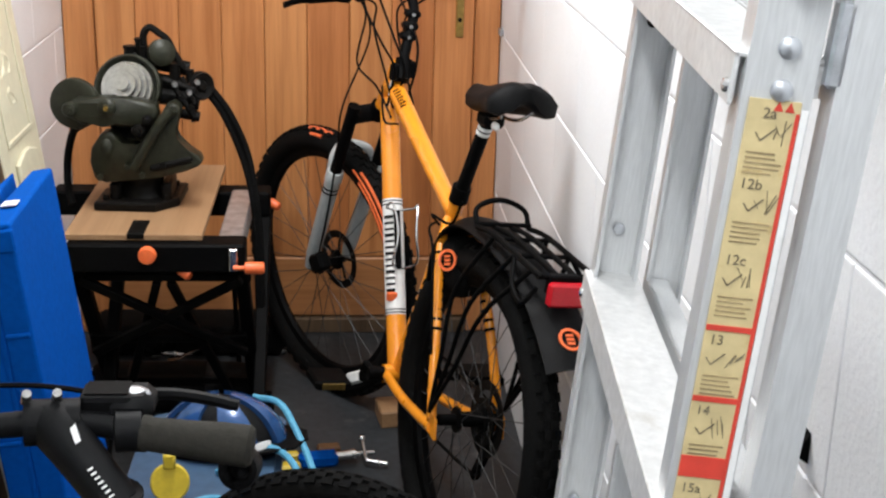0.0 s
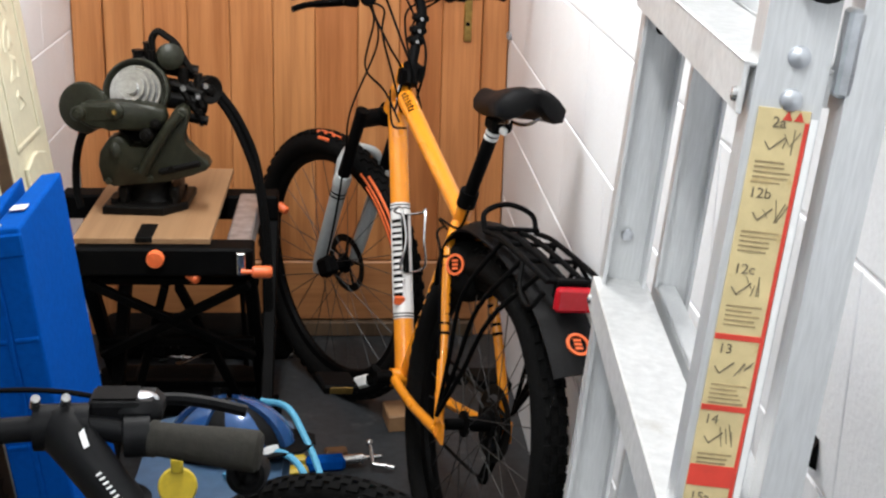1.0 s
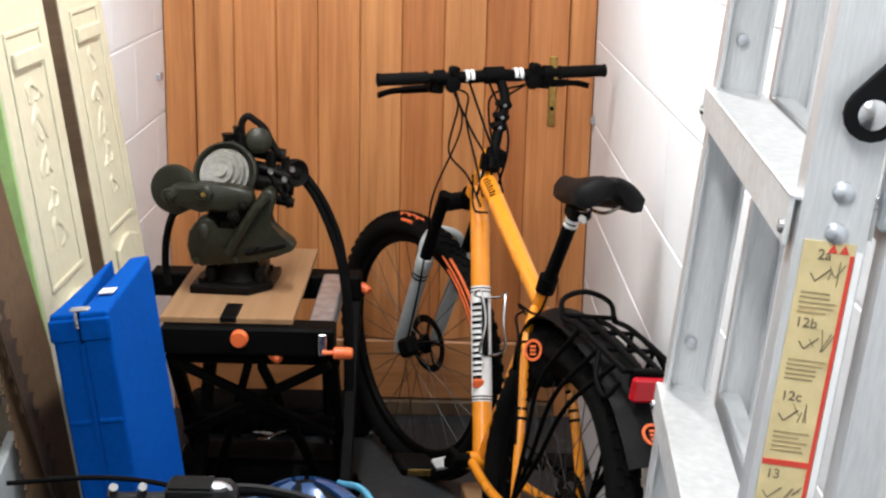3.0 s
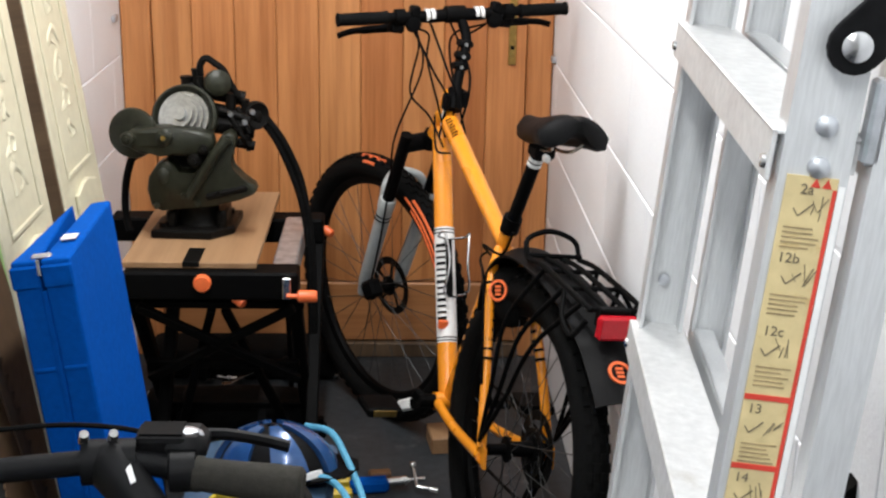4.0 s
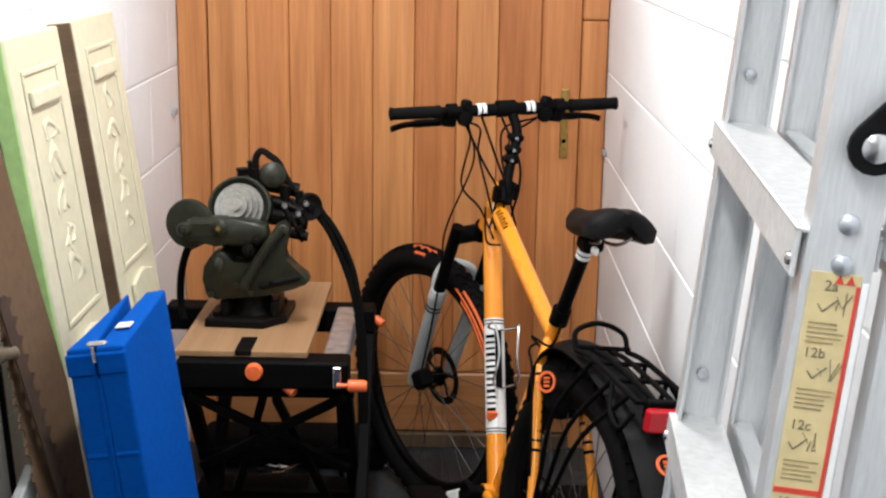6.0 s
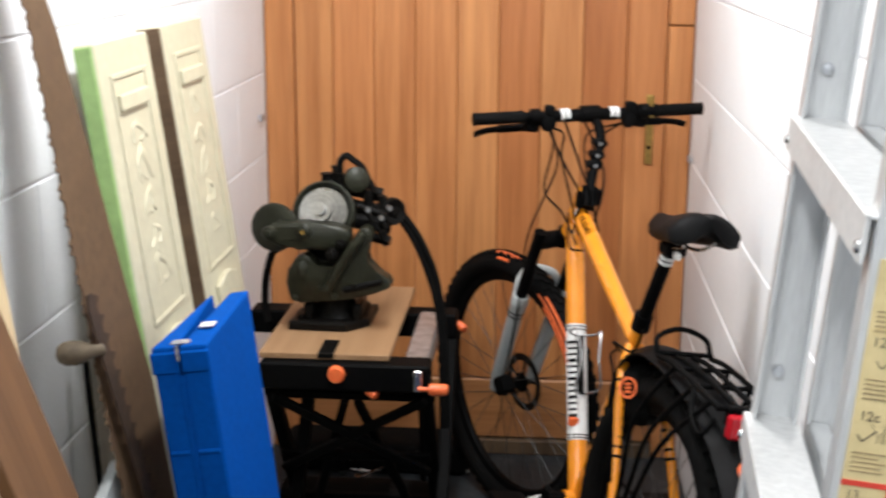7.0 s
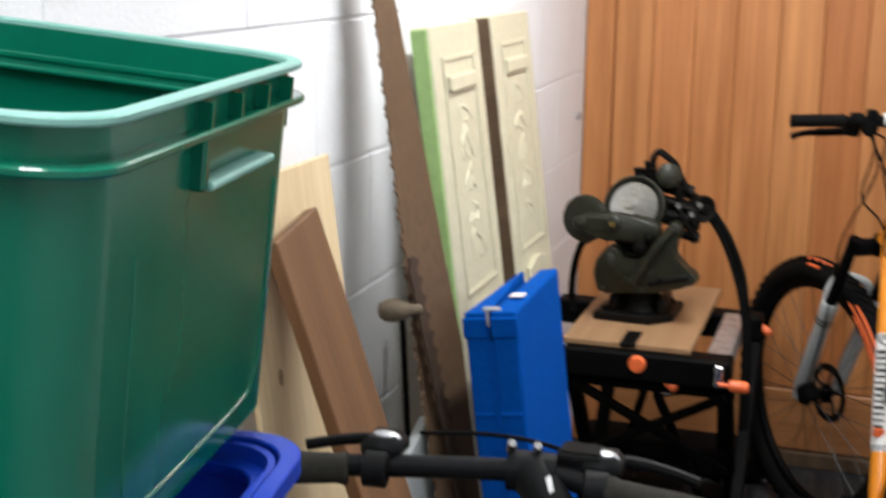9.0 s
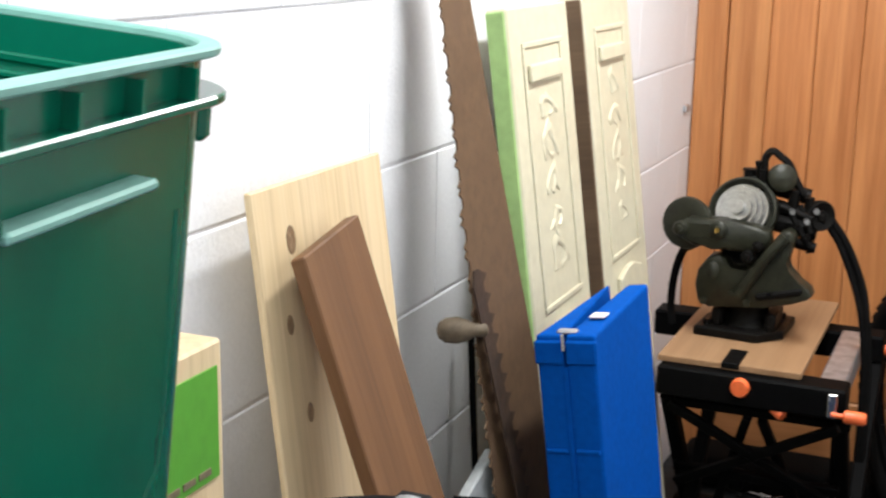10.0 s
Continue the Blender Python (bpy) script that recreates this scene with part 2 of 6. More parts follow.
def pipe(bm, pts, r, n=8, closed=False, flat=1.0):
    """A round tube along a line of points; r is a radius or one for each point."""
    pts = [Vector(p) for p in pts]
    k = len(pts)
    rs = r if isinstance(r, (list, tuple)) else [r] * k
    rings, ref = [], None
    for i, p in enumerate(pts):
        a = pts[(i - 1) % k] if (closed or i) else p
        b = pts[(i + 1) % k] if (closed or i < k - 1) else p
        t = (b - a).normalized()
        if ref is None:
            ref = t.orthogonal().normalized()
        ref = (ref - t * ref.dot(t)).normalized()
        s = t.cross(ref)
        rings.append([bm.verts.new(p + rs[i] * (math.cos(2 * math.pi * j / n) * ref + flat * math.sin(2 * math.pi * j / n) * s)) for j in range(n)])
    for i in range(k if closed else k - 1):
        a, b = rings[i], rings[(i + 1) % k]
        for j in range(n):
            bm.faces.new((a[j], a[(j + 1) % n], b[(j + 1) % n], b[j]))
    if not closed:
        bm.faces.new(rings[0][::-1])
        bm.faces.new(rings[-1])
    return bm


def lathe(bm, profile, m=Matrix(), n=32, closed=False):
    """A turned form about local z from (radius, height) pairs."""
    rings = []
    for r, h in profile:
        rings.append([bm.verts.new(m @ Vector((r * math.cos(2 * math.pi * j / n), r * math.sin(2 * math.pi * j / n), h))) for j in range(n)])
    k = len(rings)
    for i in range(k if closed else k - 1):
        a, b = rings[i], rings[(i + 1) % k]
        for j in range(n):
            bm.faces.new((a[j], a[(j + 1) % n], b[(j + 1) % n], b[j]))
    if not closed:
        if profile[0][0] > 1e-4:
            bm.faces.new(rings[0][::-1])
        if profile[-1][0] > 1e-4:
            bm.faces.new(rings[-1])
    return bm


def slab(bm, outline, z0, z1, m=Matrix(), bevel=0.0):
    """A flat plate with the given outline in local x, y."""
    lo = [bm.verts.new(m @ Vector((x, y, z0))) for x, y in outline]
    hi = [bm.verts.new(m @ Vector((x, y, z1))) for x, y in outline]
    k = len(outline)
    fs = [bm.faces.new(lo[::-1]), bm.faces.new(hi)]
    for i in range(k):
        fs.append(bm.faces.new((lo[i], lo[(i + 1) % k], hi[(i + 1) % k], hi[i])))
    if bevel:
        es = list({e for f in fs[:2] for e in f.edges})
        bmesh.ops.bevel(bm, geom=es, offset=bevel, segments=2, affect="EDGES", profile=0.5)
    return bm


def BM():
    return bmesh.new()


def axis_m(p, d, x=(0, 0, 1)):
    """A frame at p whose z runs along d."""
    z = Vector(d).normalized()
    y = z.cross(Vector(x)).normalized()
    return Matrix.Translation(p) @ Matrix((y.cross(z), y, z)).transposed().to_4x4()


def structure(name, bm, material, label, category):
    ob = part(name, bm, material, None)
    return tagged(ob, label, category, kind="structure")


# ---- large structure ----
floor = structure("floor", box(BM(), -0.2, YF - 0.2, -0.1, W + 0.2, YB + 0.2, 0.0), M_FLOOR, "dark grey painted concrete garage floor, dusty and worn", "floor")
structure("ceiling", box(BM(), -0.2, YF - 0.2, H, W + 0.2, YB + 0.2, H + 0.1), M_CEIL, "plain white painted ceiling", "ceiling")
structure("wall_rear", box(BM(), 0.0, YF - 0.1, 0, W, YF, H), M_CEIL, "plain white painted rear wall", "wall")
wall_left = structure("wall_left", box(BM(), -0.15, YF - 0.1, 0, -0.0028, YB + 0.1, H), M_MORTAR, "white painted concrete block wall", "wall")
wall_right = structure("wall_right", box(BM(), W + 0.0028, YF - 0.1, 0, W + 0.15, YB + 0.1, H), M_MORTAR, "white painted concrete block wall", "wall")
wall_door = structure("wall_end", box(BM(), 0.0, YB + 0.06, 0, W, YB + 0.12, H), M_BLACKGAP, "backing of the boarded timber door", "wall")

# ---- boarded door ----
door = tagged(new("door_1"), "tall cedar boarded garage door with vertical boards, closed", "door", kind="structure")
edges = [0.088, 0.200, 0.321, 0.440, 0.561, 0.681, 0.802, 0.921, 1.044, 1.158]
for a, b in zip(edges, edges[1:]):
    part("board", box(BM(), a + 0.0007, YB, 0.24, b - 0.0007, YB + 0.04, 2.38, 0.0028), M_CEDAR, door)
part("door_frame", box(BM(), 0.002, YB - 0.012, 0.0, 0.086, YB + 0.05, 2.38, 0.005), M_CEDAR, door)
part("door_frame", box(BM(), 1.160, YB - 0.006, 0.0, W - 0.002, YB + 0.05, 1.30, 0.004), M_CEDAR, door)
part("door_frame", box(BM(), 1.160, YB - 0.008, 1.303, W - 0.002, YB + 0.05, 2.38, 0.004), M_CEDAR, door)
part("bottom_rail", box(BM(), 0.088, YB - 0.006, 0.05, 1.158, YB + 0.04, 0.237, 0.005), M_CEDAR_H, door)
part("threshold", box(BM(), 0.088, YB - 0.02, 0.0, 1.158, YB + 0.04, 0.047, 0.004), M_DARKWOOD, door)
hp = part("handle_plate", box(BM(), 1.104, YB - 0.008, 0.904, 1.127, YB, 1.106, 0.004, seg=2), M_BRASS, door, "brass lever lock backplate")
bm = BM()
rod(bm, (1.1155, YB - 0.008, 1.064), (1.1155, YB - 0.042, 1.064), 0.008)
pipe(bm, curve_points([(1.1155, YB - 0.042, 1.064), (1.09, YB - 0.047, 1.066), (1.05, YB - 0.047, 1.066), (1.006, YB - 0.043, 1.062)]), 0.0062, 10)
smooth(part("lever", bm, M_BRASS, hp, "brass lever handle"))
bm = BM()
rod(bm, (1.1155, YB - 0.012, 0.955), (1.1155, YB - 0.006, 0.955), 0.006)
part("keyhole", bm, M_BLACK, hp)

# ---- left wall fittings ----
rail = thing("pipe_rail", "white painted pipe running along the block wall", "pipe", pose(0, 0, 0))
smooth(part("pipe", pipe(BM(), [(0.026, -0.6, 1.508), (0.026, 0.9, 1.509), (0.026, 2.40, 1.512)], 0.010, 10), M_WHITE, rail))
for y in (0.35, 1.10, 1.95):
    part("pipe_clip", box(BM(), 0.0, y, 1.494, 0.038, y + 0.015, 1.524, 0.003), M_WHITE, rail)


def slotted_bracket(y, depth):
    t = thing("steel_bracket", "galvanised slotted steel bracket screwed to the block wall", "bracket", pose(0, y, 1.515), "wall brackets")
    part("wall_plate", box(BM(), 0.0, -0.10, -0.04, 0.003, 0.0, 0.04, 0.001), M_GALV, t)
    bm = BM()
    xs = [0.0, 0.014, 0.026, 0.040, 0.052, depth]
    for i, (a, b) in enumerate(zip(xs, xs[1:])):
        if i % 2 == 0:
            box(bm, a, -0.003, -0.04, b, 0.0, 0.04)
        else:
            box(bm, a, -0.003, -0.04, b, 0.0, -0.024)
            box(bm, a, -0.003, -0.004, b, 0.0, 0.006)
            box(bm, a, -0.003, 0.03, b, 0.0, 0.04)
    part("slotted_face", bm, M_GALV, t)
    part("lip", box(BM(), depth - 0.003, -0.022, -0.04, depth, -0.003, 0.04, 0.001), M_GALV, t)
    for z in (-0.025, 0.025):
        bm = BM()
        rod(bm, (0.003, -0.06, z), (0.008, -0.06, z), 0.006)
        part("screw", bm, M_STEEL, t)


slotted_bracket(1.36, 0.075)
slotted_bracket(2.66, 0.075)
t = thing("wall_ring", "black round hose hook fixed high on the wall", "hook", pose(0.0, 2.42, 1.714))
smooth(part("ring", pipe(BM(), [(0.02, 0.055 * math.cos(a), 0.055 * math.sin(a)) for a in np.linspace(0, 2 * math.pi, 25)[:-1]], 0.008, 8, True), M_BLACK, t))
part("mount", box(BM(), 0.0, -0.02, -0.02, 0.02, 0.02, 0.02, 0.004), M_BLACK, t)
for x, y, z, s in ((0.0, 2.89, 1.034, 1), (W, 2.93, 0.93, -1)):
    t = thing("hinge_pin", "small grey steel pin set in the wall", "pin", pose(x, y, z), "wall pins")
    part("pin", box(BM(), min(0, 0.012 * s), -0.02, -0.010, max(0, 0.012 * s), 0.015, 0.010, 0.003), M_GALV, t)

# ---- carved panels ----
def carved_panel(y0, y1, top, x_top, lean, thick, edge_mat, edge_label, seed):
    rnd = random.Random(seed)
    w = y1 - y0
    length = top / math.cos(lean)
    # local: x along the width, y up the board, z out of the face
    base = Vector((x_top + top * math.tan(lean), y0, 0))
    upv = Vector((-math.sin(lean), 0, math.cos(lean)))
    m = Matrix.Translation(base) @ Matrix((Vector((0, 1, 0)), upv, Vector((0, 1, 0)).cross(upv))).transposed().to_4x4()
    t = thing("carved_panel", "cream painted carved door panel leaning against the wall", "panel", m, "carved panels")
    part("board", box(BM(), 0.003, 0, -thick, w, length, 0, 0.003), M_CREAM, t)
    part("side_edge", box(BM(), -0.003, 0.0, -thick + 0.002, 0.003, length - 0.004, -0.003, 0.002), edge_mat, t, edge_label)
    a, b = 0.22 * w, 0.80 * w
    h = length
    while h > 0.5:
        bm = BM()
        for x0, x1, v0, v1 in ((a - 0.012, b + 0.012, h - 0.068, h - 0.058), (a - 0.012, a, h - 0.50, h - 0.068), (b, b + 0.012, h - 0.50, h - 0.068), (a - 0.012, b + 0.012, h - 0.51, h - 0.50)):
            box(bm, x0, v0, 0, x1, v1, 0.0035, 0.0015)
        part("moulding", bm, M_CREAM, t)
        part("raised_bar", box(BM(), a + 0.008, h - 0.125, 0, b - 0.008, h - 0.095, 0.009, 0.004, seg=2), M_CREAM, t)
        c = (a + b) / 2
        for k in range(5):
            v = h - 0.175 - k * 0.064
            s = 1 if k % 2 else -1
            bm = BM()
            pts = [(c + s * 0.036 * math.cos(q) * (1 - q / 8), v + 0.030 * math.sin(q) * (1 - q / 8), 0.0) for q in np.linspace(-0.4, 5.2, 18)]
            pipe(bm, pts, [0.0105 - 0.0004 * i for i in range(18)], 6)
            for q in range(3):
                bmesh.ops.create_uvsphere(bm, u_segments=8, v_segments=5, radius=0.012, matrix=Matrix.Translation((c - s * (0.012 + 0.013 * q), v + 0.026 - 0.014 * q + rnd.uniform(-0.003, 0.003), 0.0)) @ pose(0, 0, 0, 0, 0, 40 * s) @ Matrix.Diagonal((1.5, 0.7, 0.6, 1)))
            for v_ in bm.verts:
                v_.co = (c + (v_.co.x - c) * (0.55 + 0.35 * ((k * 3 + seed) % 4) / 3) + 0.010 * math.sin(v_.co.y * 90 + k), v + (v_.co.y - v) * (0.8 + 0.5 * ((k * 2 + seed) % 3) / 2), v_.co.z * 0.38)
            smooth(part("scroll", bm, M_CREAM, t), 60)
        part("raised_lozenge", slab(BM(), [(a + 0.01, h - 0.640), (b - 0.01, h - 0.640), (b - 0.01, h - 0.550), (c + 0.02, h - 0.535), (c - 0.02, h - 0.535), (a + 0.01, h - 0.550)], 0, 0.010, bevel=0.004), M_CREAM, t)
        h -= 0.66
    return t


carved_panel(1.318, 1.622, 1.372, 0.066, radians(7.5), 0.036, M_LIME, "flaking lime green edge", 3)
carved_panel(1.715, 2.018, 1.375, 0.066, radians(7.5), 0.052, M_DARKWOOD, "bare dark brown edge", 4)

# ---- pine board, timber, saws ----
t = thing("pine_board", "pale knotty pine board leaning against the wall", "board", Matrix.Translation((0.205, 0.573, 0)) @ pose(0, 0, 0, 0, -7.2, 0))
part("plank", box(BM(), -0.009, 0, 0, 0.0, 0.325, 1.213, 0.002), M_PINE, t)
M_KNOT = mat("dark_pine_knot", (0.30, 0.19, 0.10), 0.6, grain=140, vary=0.35, bump=0.1)
for y, z, r in ((0.076, 1.146, 0.013), (0.052, 1.050, 0.009), (0.073, 0.938, 0.009), (0.060, 0.800, 0.013), (0.205, 0.62, 0.014), (0.10, 0.50, 0.015)):
    bm = BM()
    lathe(bm, [(r, 0.0), (r * 0.97, 0.0005), (r * 0.55, 0.0008), (r * 0.5, 0.0003), (0.0, 0.0006)], Matrix.Translation((0, y, z)) @ pose(0, 0, 0, 0, 90, 0) @ Matrix.Diagonal((1.35, 0.8, 1, 1)), 20)
    smooth(part("knot", bm, M_KNOT, t, "dark oval knot"))
t = thing("timber_beam", "brown sawn timber beam leaning against the pine board", "timber", Matrix.Translation((0.50, 0.599, 0.008)) @ pose(0, 0, 0, 0, -19.3, 0))
bm = box(BM(), -0.020, 0, 0, 0.0, 0.148, 1.205, 0.002)
for v in bm.verts:
    if v.co.z > 1.0:
        v.co.z += (v.co.y - 0.095) * 0.15
part("beam", bm, M_BEAM, t)


def saw_outline(top, n_teeth, rnd):
    """Blade outline: local x across from the toothed edge, y up."""
    back = [(0.27, 0.0), (0.298, 0.30), (0.288, 0.56), (0.250, 0.78), (0.204, 0.98), (0.158, 1.20), (0.112, 1.42), (0.068, 1.52), (0.055, top)]
    out = back + [(0.0, top), (-0.002, 1.46)]
    y = 1.45
    for i in range(n_teeth):
        s = 0.045 + rnd.uniform(-0.006, 0.008)
        d = 0.012 + rnd.uniform(-0.003, 0.003)
        x = 0.012 + 0.045 * max(0, (0.9 - y))
        out += [(x, y), (x - d, y - s * 0.18), (x - d * 0.3, y - s * 0.32), (x - d, y - s * 0.48), (x, y - s * 0.66)]
        y -= s
        if y < 0.06:
            break
    return out


rnd = random.Random(7)
lean = math.atan(0.135)
upv = Vector((-math.sin(lean), 0, math.cos(lean)))
yv = Vector((0, 1, 0))
m = Matrix.Translation((0.245, 1.075, 0.0)) @ Matrix((yv, upv, yv.cross(upv))).transposed().to_4x4()
t = thing("crosscut_saw", "long rusty two-man crosscut saw with wooden handle leaning against the wall", "saw", m, "old saws")
part("blade", slab(BM(), saw_outline(1.575, 40, rnd), -0.0015, 0.0015), M_RUST, t, "rusty brown toothed steel blade")
bm = BM()
rod(bm, (-0.02, 1.578, 0.0), (0.29, 1.612, 0.04), 0.0135, 0.0145, 14)
smooth(part("handle", bm, M_HANDLE, t, "grey weathered round wooden handle"))
bm = BM()
lathe(bm, [(0.0142, 0), (0.0158, 0.004), (0.0158, 0.034), (0.0142, 0.038)], axis_m(Vector((0.012, 1.582, 0.004)), (0.31, 0.034, 0.04)), 16)
part("ferrule", bm, M_RUST, t)
part("bracket", box(BM(), 0.003, 1.49, -0.004, 0.048, 1.575, 0.006, 0.002), M_RUST, t)

p0, p1 = Vector((0.124, 1.068, 1.012)), Vector((0.264, 1.305, 0.004))
M_RUST_D = mat("dark_rusted_saw_steel", (0.050, 0.026, 0.013), 0.75, 0.1, grain=60, vary=0.35, bump=0.3, dirt=(0.022, 0.014, 0.009), dirt_scale=14, dirt_at=0.52)
d = (p1 - p0).normalized()
m = Matrix.Translation(p1) @ Matrix((d.cross(Vector((1, 0, 0.12))).normalized(), -d, d.cross(Vector((1, 0, 0.12))).normalized().cross(-d))).transposed().to_4x4()
L = (p1 - p0).length
t = thing("pit_saw", "short dark rusty saw with a turned wooden knob", "saw", m, "old saws")
out = [(-0.018, 0.0), (-0.016, L - 0.02), (-0.004, L)] + [(0.012, L - 0.004)]
y = L - 0.01
while y > 0.05:
    out += [(0.018, y), (0.037, y - 0.012), (0.018, y - 0.020)]
    y -= 0.034
out += [(0.02, 0.0)]
part("blade", slab(BM(), [(-x, yy) for x, yy in out], -0.0015, 0.0015), M_RUST_D, t, "dark brown rusted blade")
bm = BM()
lathe(bm, [(0.004, -0.012), (0.010, -0.008), (0.011, 0.010), (0.016, 0.020), (0.020, 0.036), (0.0185, 0.052), (0.012, 0.062), (0.004, 0.065)], axis_m(m.inverted() @ Vector((0.134, 1.072, 0.922)), m.to_3x3().inverted() @ Vector((-0.8, -0.6, 0.05))), 18)
smooth(part("knob", bm, M_HANDLE, t, "turned brown wooden knob"))

t = thing("grey_sheet", "pale grey plastic sheet leaning on the wall behind the saws", "sheet", Matrix.Translation((0.175, 0.80, 0)) @ pose(0, 0, 0, 0, -4.5, 0))
M_GREYPL = mat("pale_grey_plastic", (0.34, 0.36, 0.36), 0.5, grain=60, vary=0.12, bump=0.05, dirt=(0.22, 0.22, 0.21), dirt_scale=9, dirt_at=0.55)
part("panel", slab(BM(), [(0.0, 0.0), (0.0, 0.615), (0.34, 0.712), (0.375, 0.700), (0.375, 0.0)], 0.0, 0.018, Matrix(((0, 0, 1, 0), (1, 0, 0, 0), (0, 1, 0, 0), (0, 0, 0, 1))), 0.003), M_GREYPL, t)
t = thing("batten", "thin dark batten standing against the wall behind the saws", "batten", Matrix.Translation((0.075, 1.285, 0)) @ pose(0, 0, 0, 0, -3.2, 0))
part("strip", box(BM(), 0.0, 0.0, 0.0, 0.008, 0.012, 0.86, 0.001), M_BLACK, t)

# ---- blue case ----
m = Matrix.Translation((0.309, 1.13, 0.0)) @ pose(0, 0, 0, 0, -7.0, -1.2)
t = thing("tool_case", "tall blue plastic tool case standing on end on the floor", "case", m)
D, HT = 0.285, 0.914


def case_half(x0, x1, slope, g0, g1):
    bm = BM()
    vs = [(x0, 0, 0), (x1, 0, 0), (x1, D, 0), (x0, D, 0), (x0, 0, HT), (x1, 0, HT), (x1 - g1, D, HT + 0.012), (x0 + g0, D, HT - slope)]
    b = [bm.verts.new(v) for v in vs]
    for f in ((0, 3, 2, 1), (4, 5, 6, 7), (0, 1, 5, 4), (1, 2, 6, 5), (2, 3, 7, 6), (3, 0, 4, 7)):
        bm.faces.new([b[i] for i in f])
    bmesh.ops.bevel(bm, geom=list(bm.edges), offset=0.005, segments=2, affect="EDGES", profile=0.5)
    return bm


lid = part("lid_half", case_half(0.0, 0.043, 0.01, 0.004, 0.016), M_BLUE, t)
body = part("body_half", case_half(0.047, 0.093, -0.010, 0.010, 0.0), M_BLUE, t)
for h0, x0, x1 in [(q, a, b) for q in (0.11, 0.33, 0.55, 0.73) for a, b in ((0.004, 0.040), (0.051, 0.089))]:
    part("rib", box(BM(), x0, -0.004, h0, x1, 0.004, h0 + 0.008, 0.002), M_BLUE, lid if x0 < 0.045 else body)
part("rim_band", box(BM(), -0.002, -0.005, HT - 0.045, 0.043, 0.006, HT - 0.008, 0.003), M_BLUE, lid)
part("rim_band", box(BM(), 0.047, -0.005, HT - 0.045, 0.095, 0.006, HT - 0.008, 0.003), M_BLUE, body)
part("seam_strip", box(BM(), 0.0415, -0.002, 0.02, 0.0485, 0.004, HT - 0.05, 0.001), M_BLUE, lid)
lt = part("latch", box(BM(), 0.030, 0.008, HT - 0.002, 0.062, 0.024, HT + 0.005, 0.003), M_GALV, body, "worn steel latch")
bm = BM()
rod(bm, (0.045, -0.006, HT - 0.022), (0.045, -0.006, HT + 0.002), 0.003)
part("hasp", bm, M_STEEL, lt)
part("sticker", box(BM(), 0.060, 0.075, HT + 0.0070, 0.084, 0.102, HT + 0.0090), M_WHITE, body, "small white paper sticker")

# ---- workbench and machine ----
t = thing("folding_workbench", "black folding workbench with orange plastic knobs, standing on the floor", "workbench", pose(0, 0, 0))
part("front_jaw", box(BM(), 0.185, 1.965, 0.545, 0.572, 2.04, 0.609, 0.005), M_BLACK, t)
part("rear_jaw", box(BM(), 0.055, 2.455, 0.525, 0.60, 2.53, 0.588, 0.005), M_BLACK, t)
for x in (0.20, 0.505):
    part("side_channel", box(BM(), x, 2.04, 0.545, x + 0.055, 2.455, 0.596, 0.004), M_GREASE_SHADE if x < 0.4 else M_GALV, t)
bm = BM()
lathe(bm, [(0.020, 0), (0.020, 0.010), (0.017, 0.016), (0.0, 0.017)], axis_m((0.362, 1.966, 0.587), (0, -1, 0)), 18)
smooth(part("jaw_knob", bm, M_ORPLAST, t, "round orange plastic knob"))
crank = part("crank", rod(BM(), (0.550, 1.99, 0.590), (0.550, 1.93, 0.590), 0.006), M_STEEL, t)
part("crank_plate", box(BM(), 0.541, 1.925, 0.562, 0.559, 1.932, 0.612, 0.002), M_STEEL, crank)
bm = BM()
rod(bm, (0.550, 1.922, 0.572), (0.578, 1.922, 0.572), 0.005)
lathe(bm, [(0.010, 0), (0.0135, 0.003), (0.0135, 0.038), (0.010, 0.043)], axis_m((0.574, 1.922, 0.572), (1, 0, 0)), 14)
smooth(part("crank_grip", bm, M_ORPLAST, crank, "orange plastic crank grip"))
for x, y, z in ((0.598, 2.50, 0.552), (0.428, 1.99, 0.545)):
    bm = BM()
    lathe(bm, [(0.009, 0), (0.012, 0.003), (0.012, 0.026), (0.009, 0.03)], axis_m((x, y, z), (0.8, -0.6, -0.4)), 12)
    smooth(part("locking_grip", bm, M_ORPLAST, t, "orange plastic locking grip"))
for x in (0.20, 0.56):
    part("leg", bar(BM(), (x, 2.02, 0.535), (x, 2.42, 0.012), 0.030, 0.034, (0, 1, 0), 0.003), M_BLACK, t)
    part("leg", bar(BM(), (x + 0.025, 2.49, 0.53), (x + 0.025, 2.02, 0.012), 0.030, 0.034, (0, 1, 0), 0.003), M_BLACK, t)
    for y in (2.42, 2.02):
        part("foot", box(BM(), x - 0.018, y - 0.03, 0.0, x + 0.045, y + 0.03, 0.025, 0.005), M_RUBBER, t)
for a, b in (((0.21, 1.99, 0.52), (0.56, 2.10, 0.30)), ((0.56, 1.99, 0.52), (0.21, 2.10, 0.30)), ((0.20, 2.12, 0.33), (0.56, 2.12, 0.33)), ((0.21, 2.03, 0.515), (0.58, 2.03, 0.515)), ((0.2, 2.40, 0.05), (0.6, 2.40, 0.05)), ((0.2, 2.35, 0.12), (0.58, 2.35, 0.12)), ((0.40, 2.03, 0.50), (0.52, 2.25, 0.10)), ((0.37, 2.03, 0.50), (0.24, 2.25, 0.06))):
    part("brace", bar(BM(), a, b, 0.020, 0.018, (0, 1, 0.2), 0.002), M_BLACK, t)

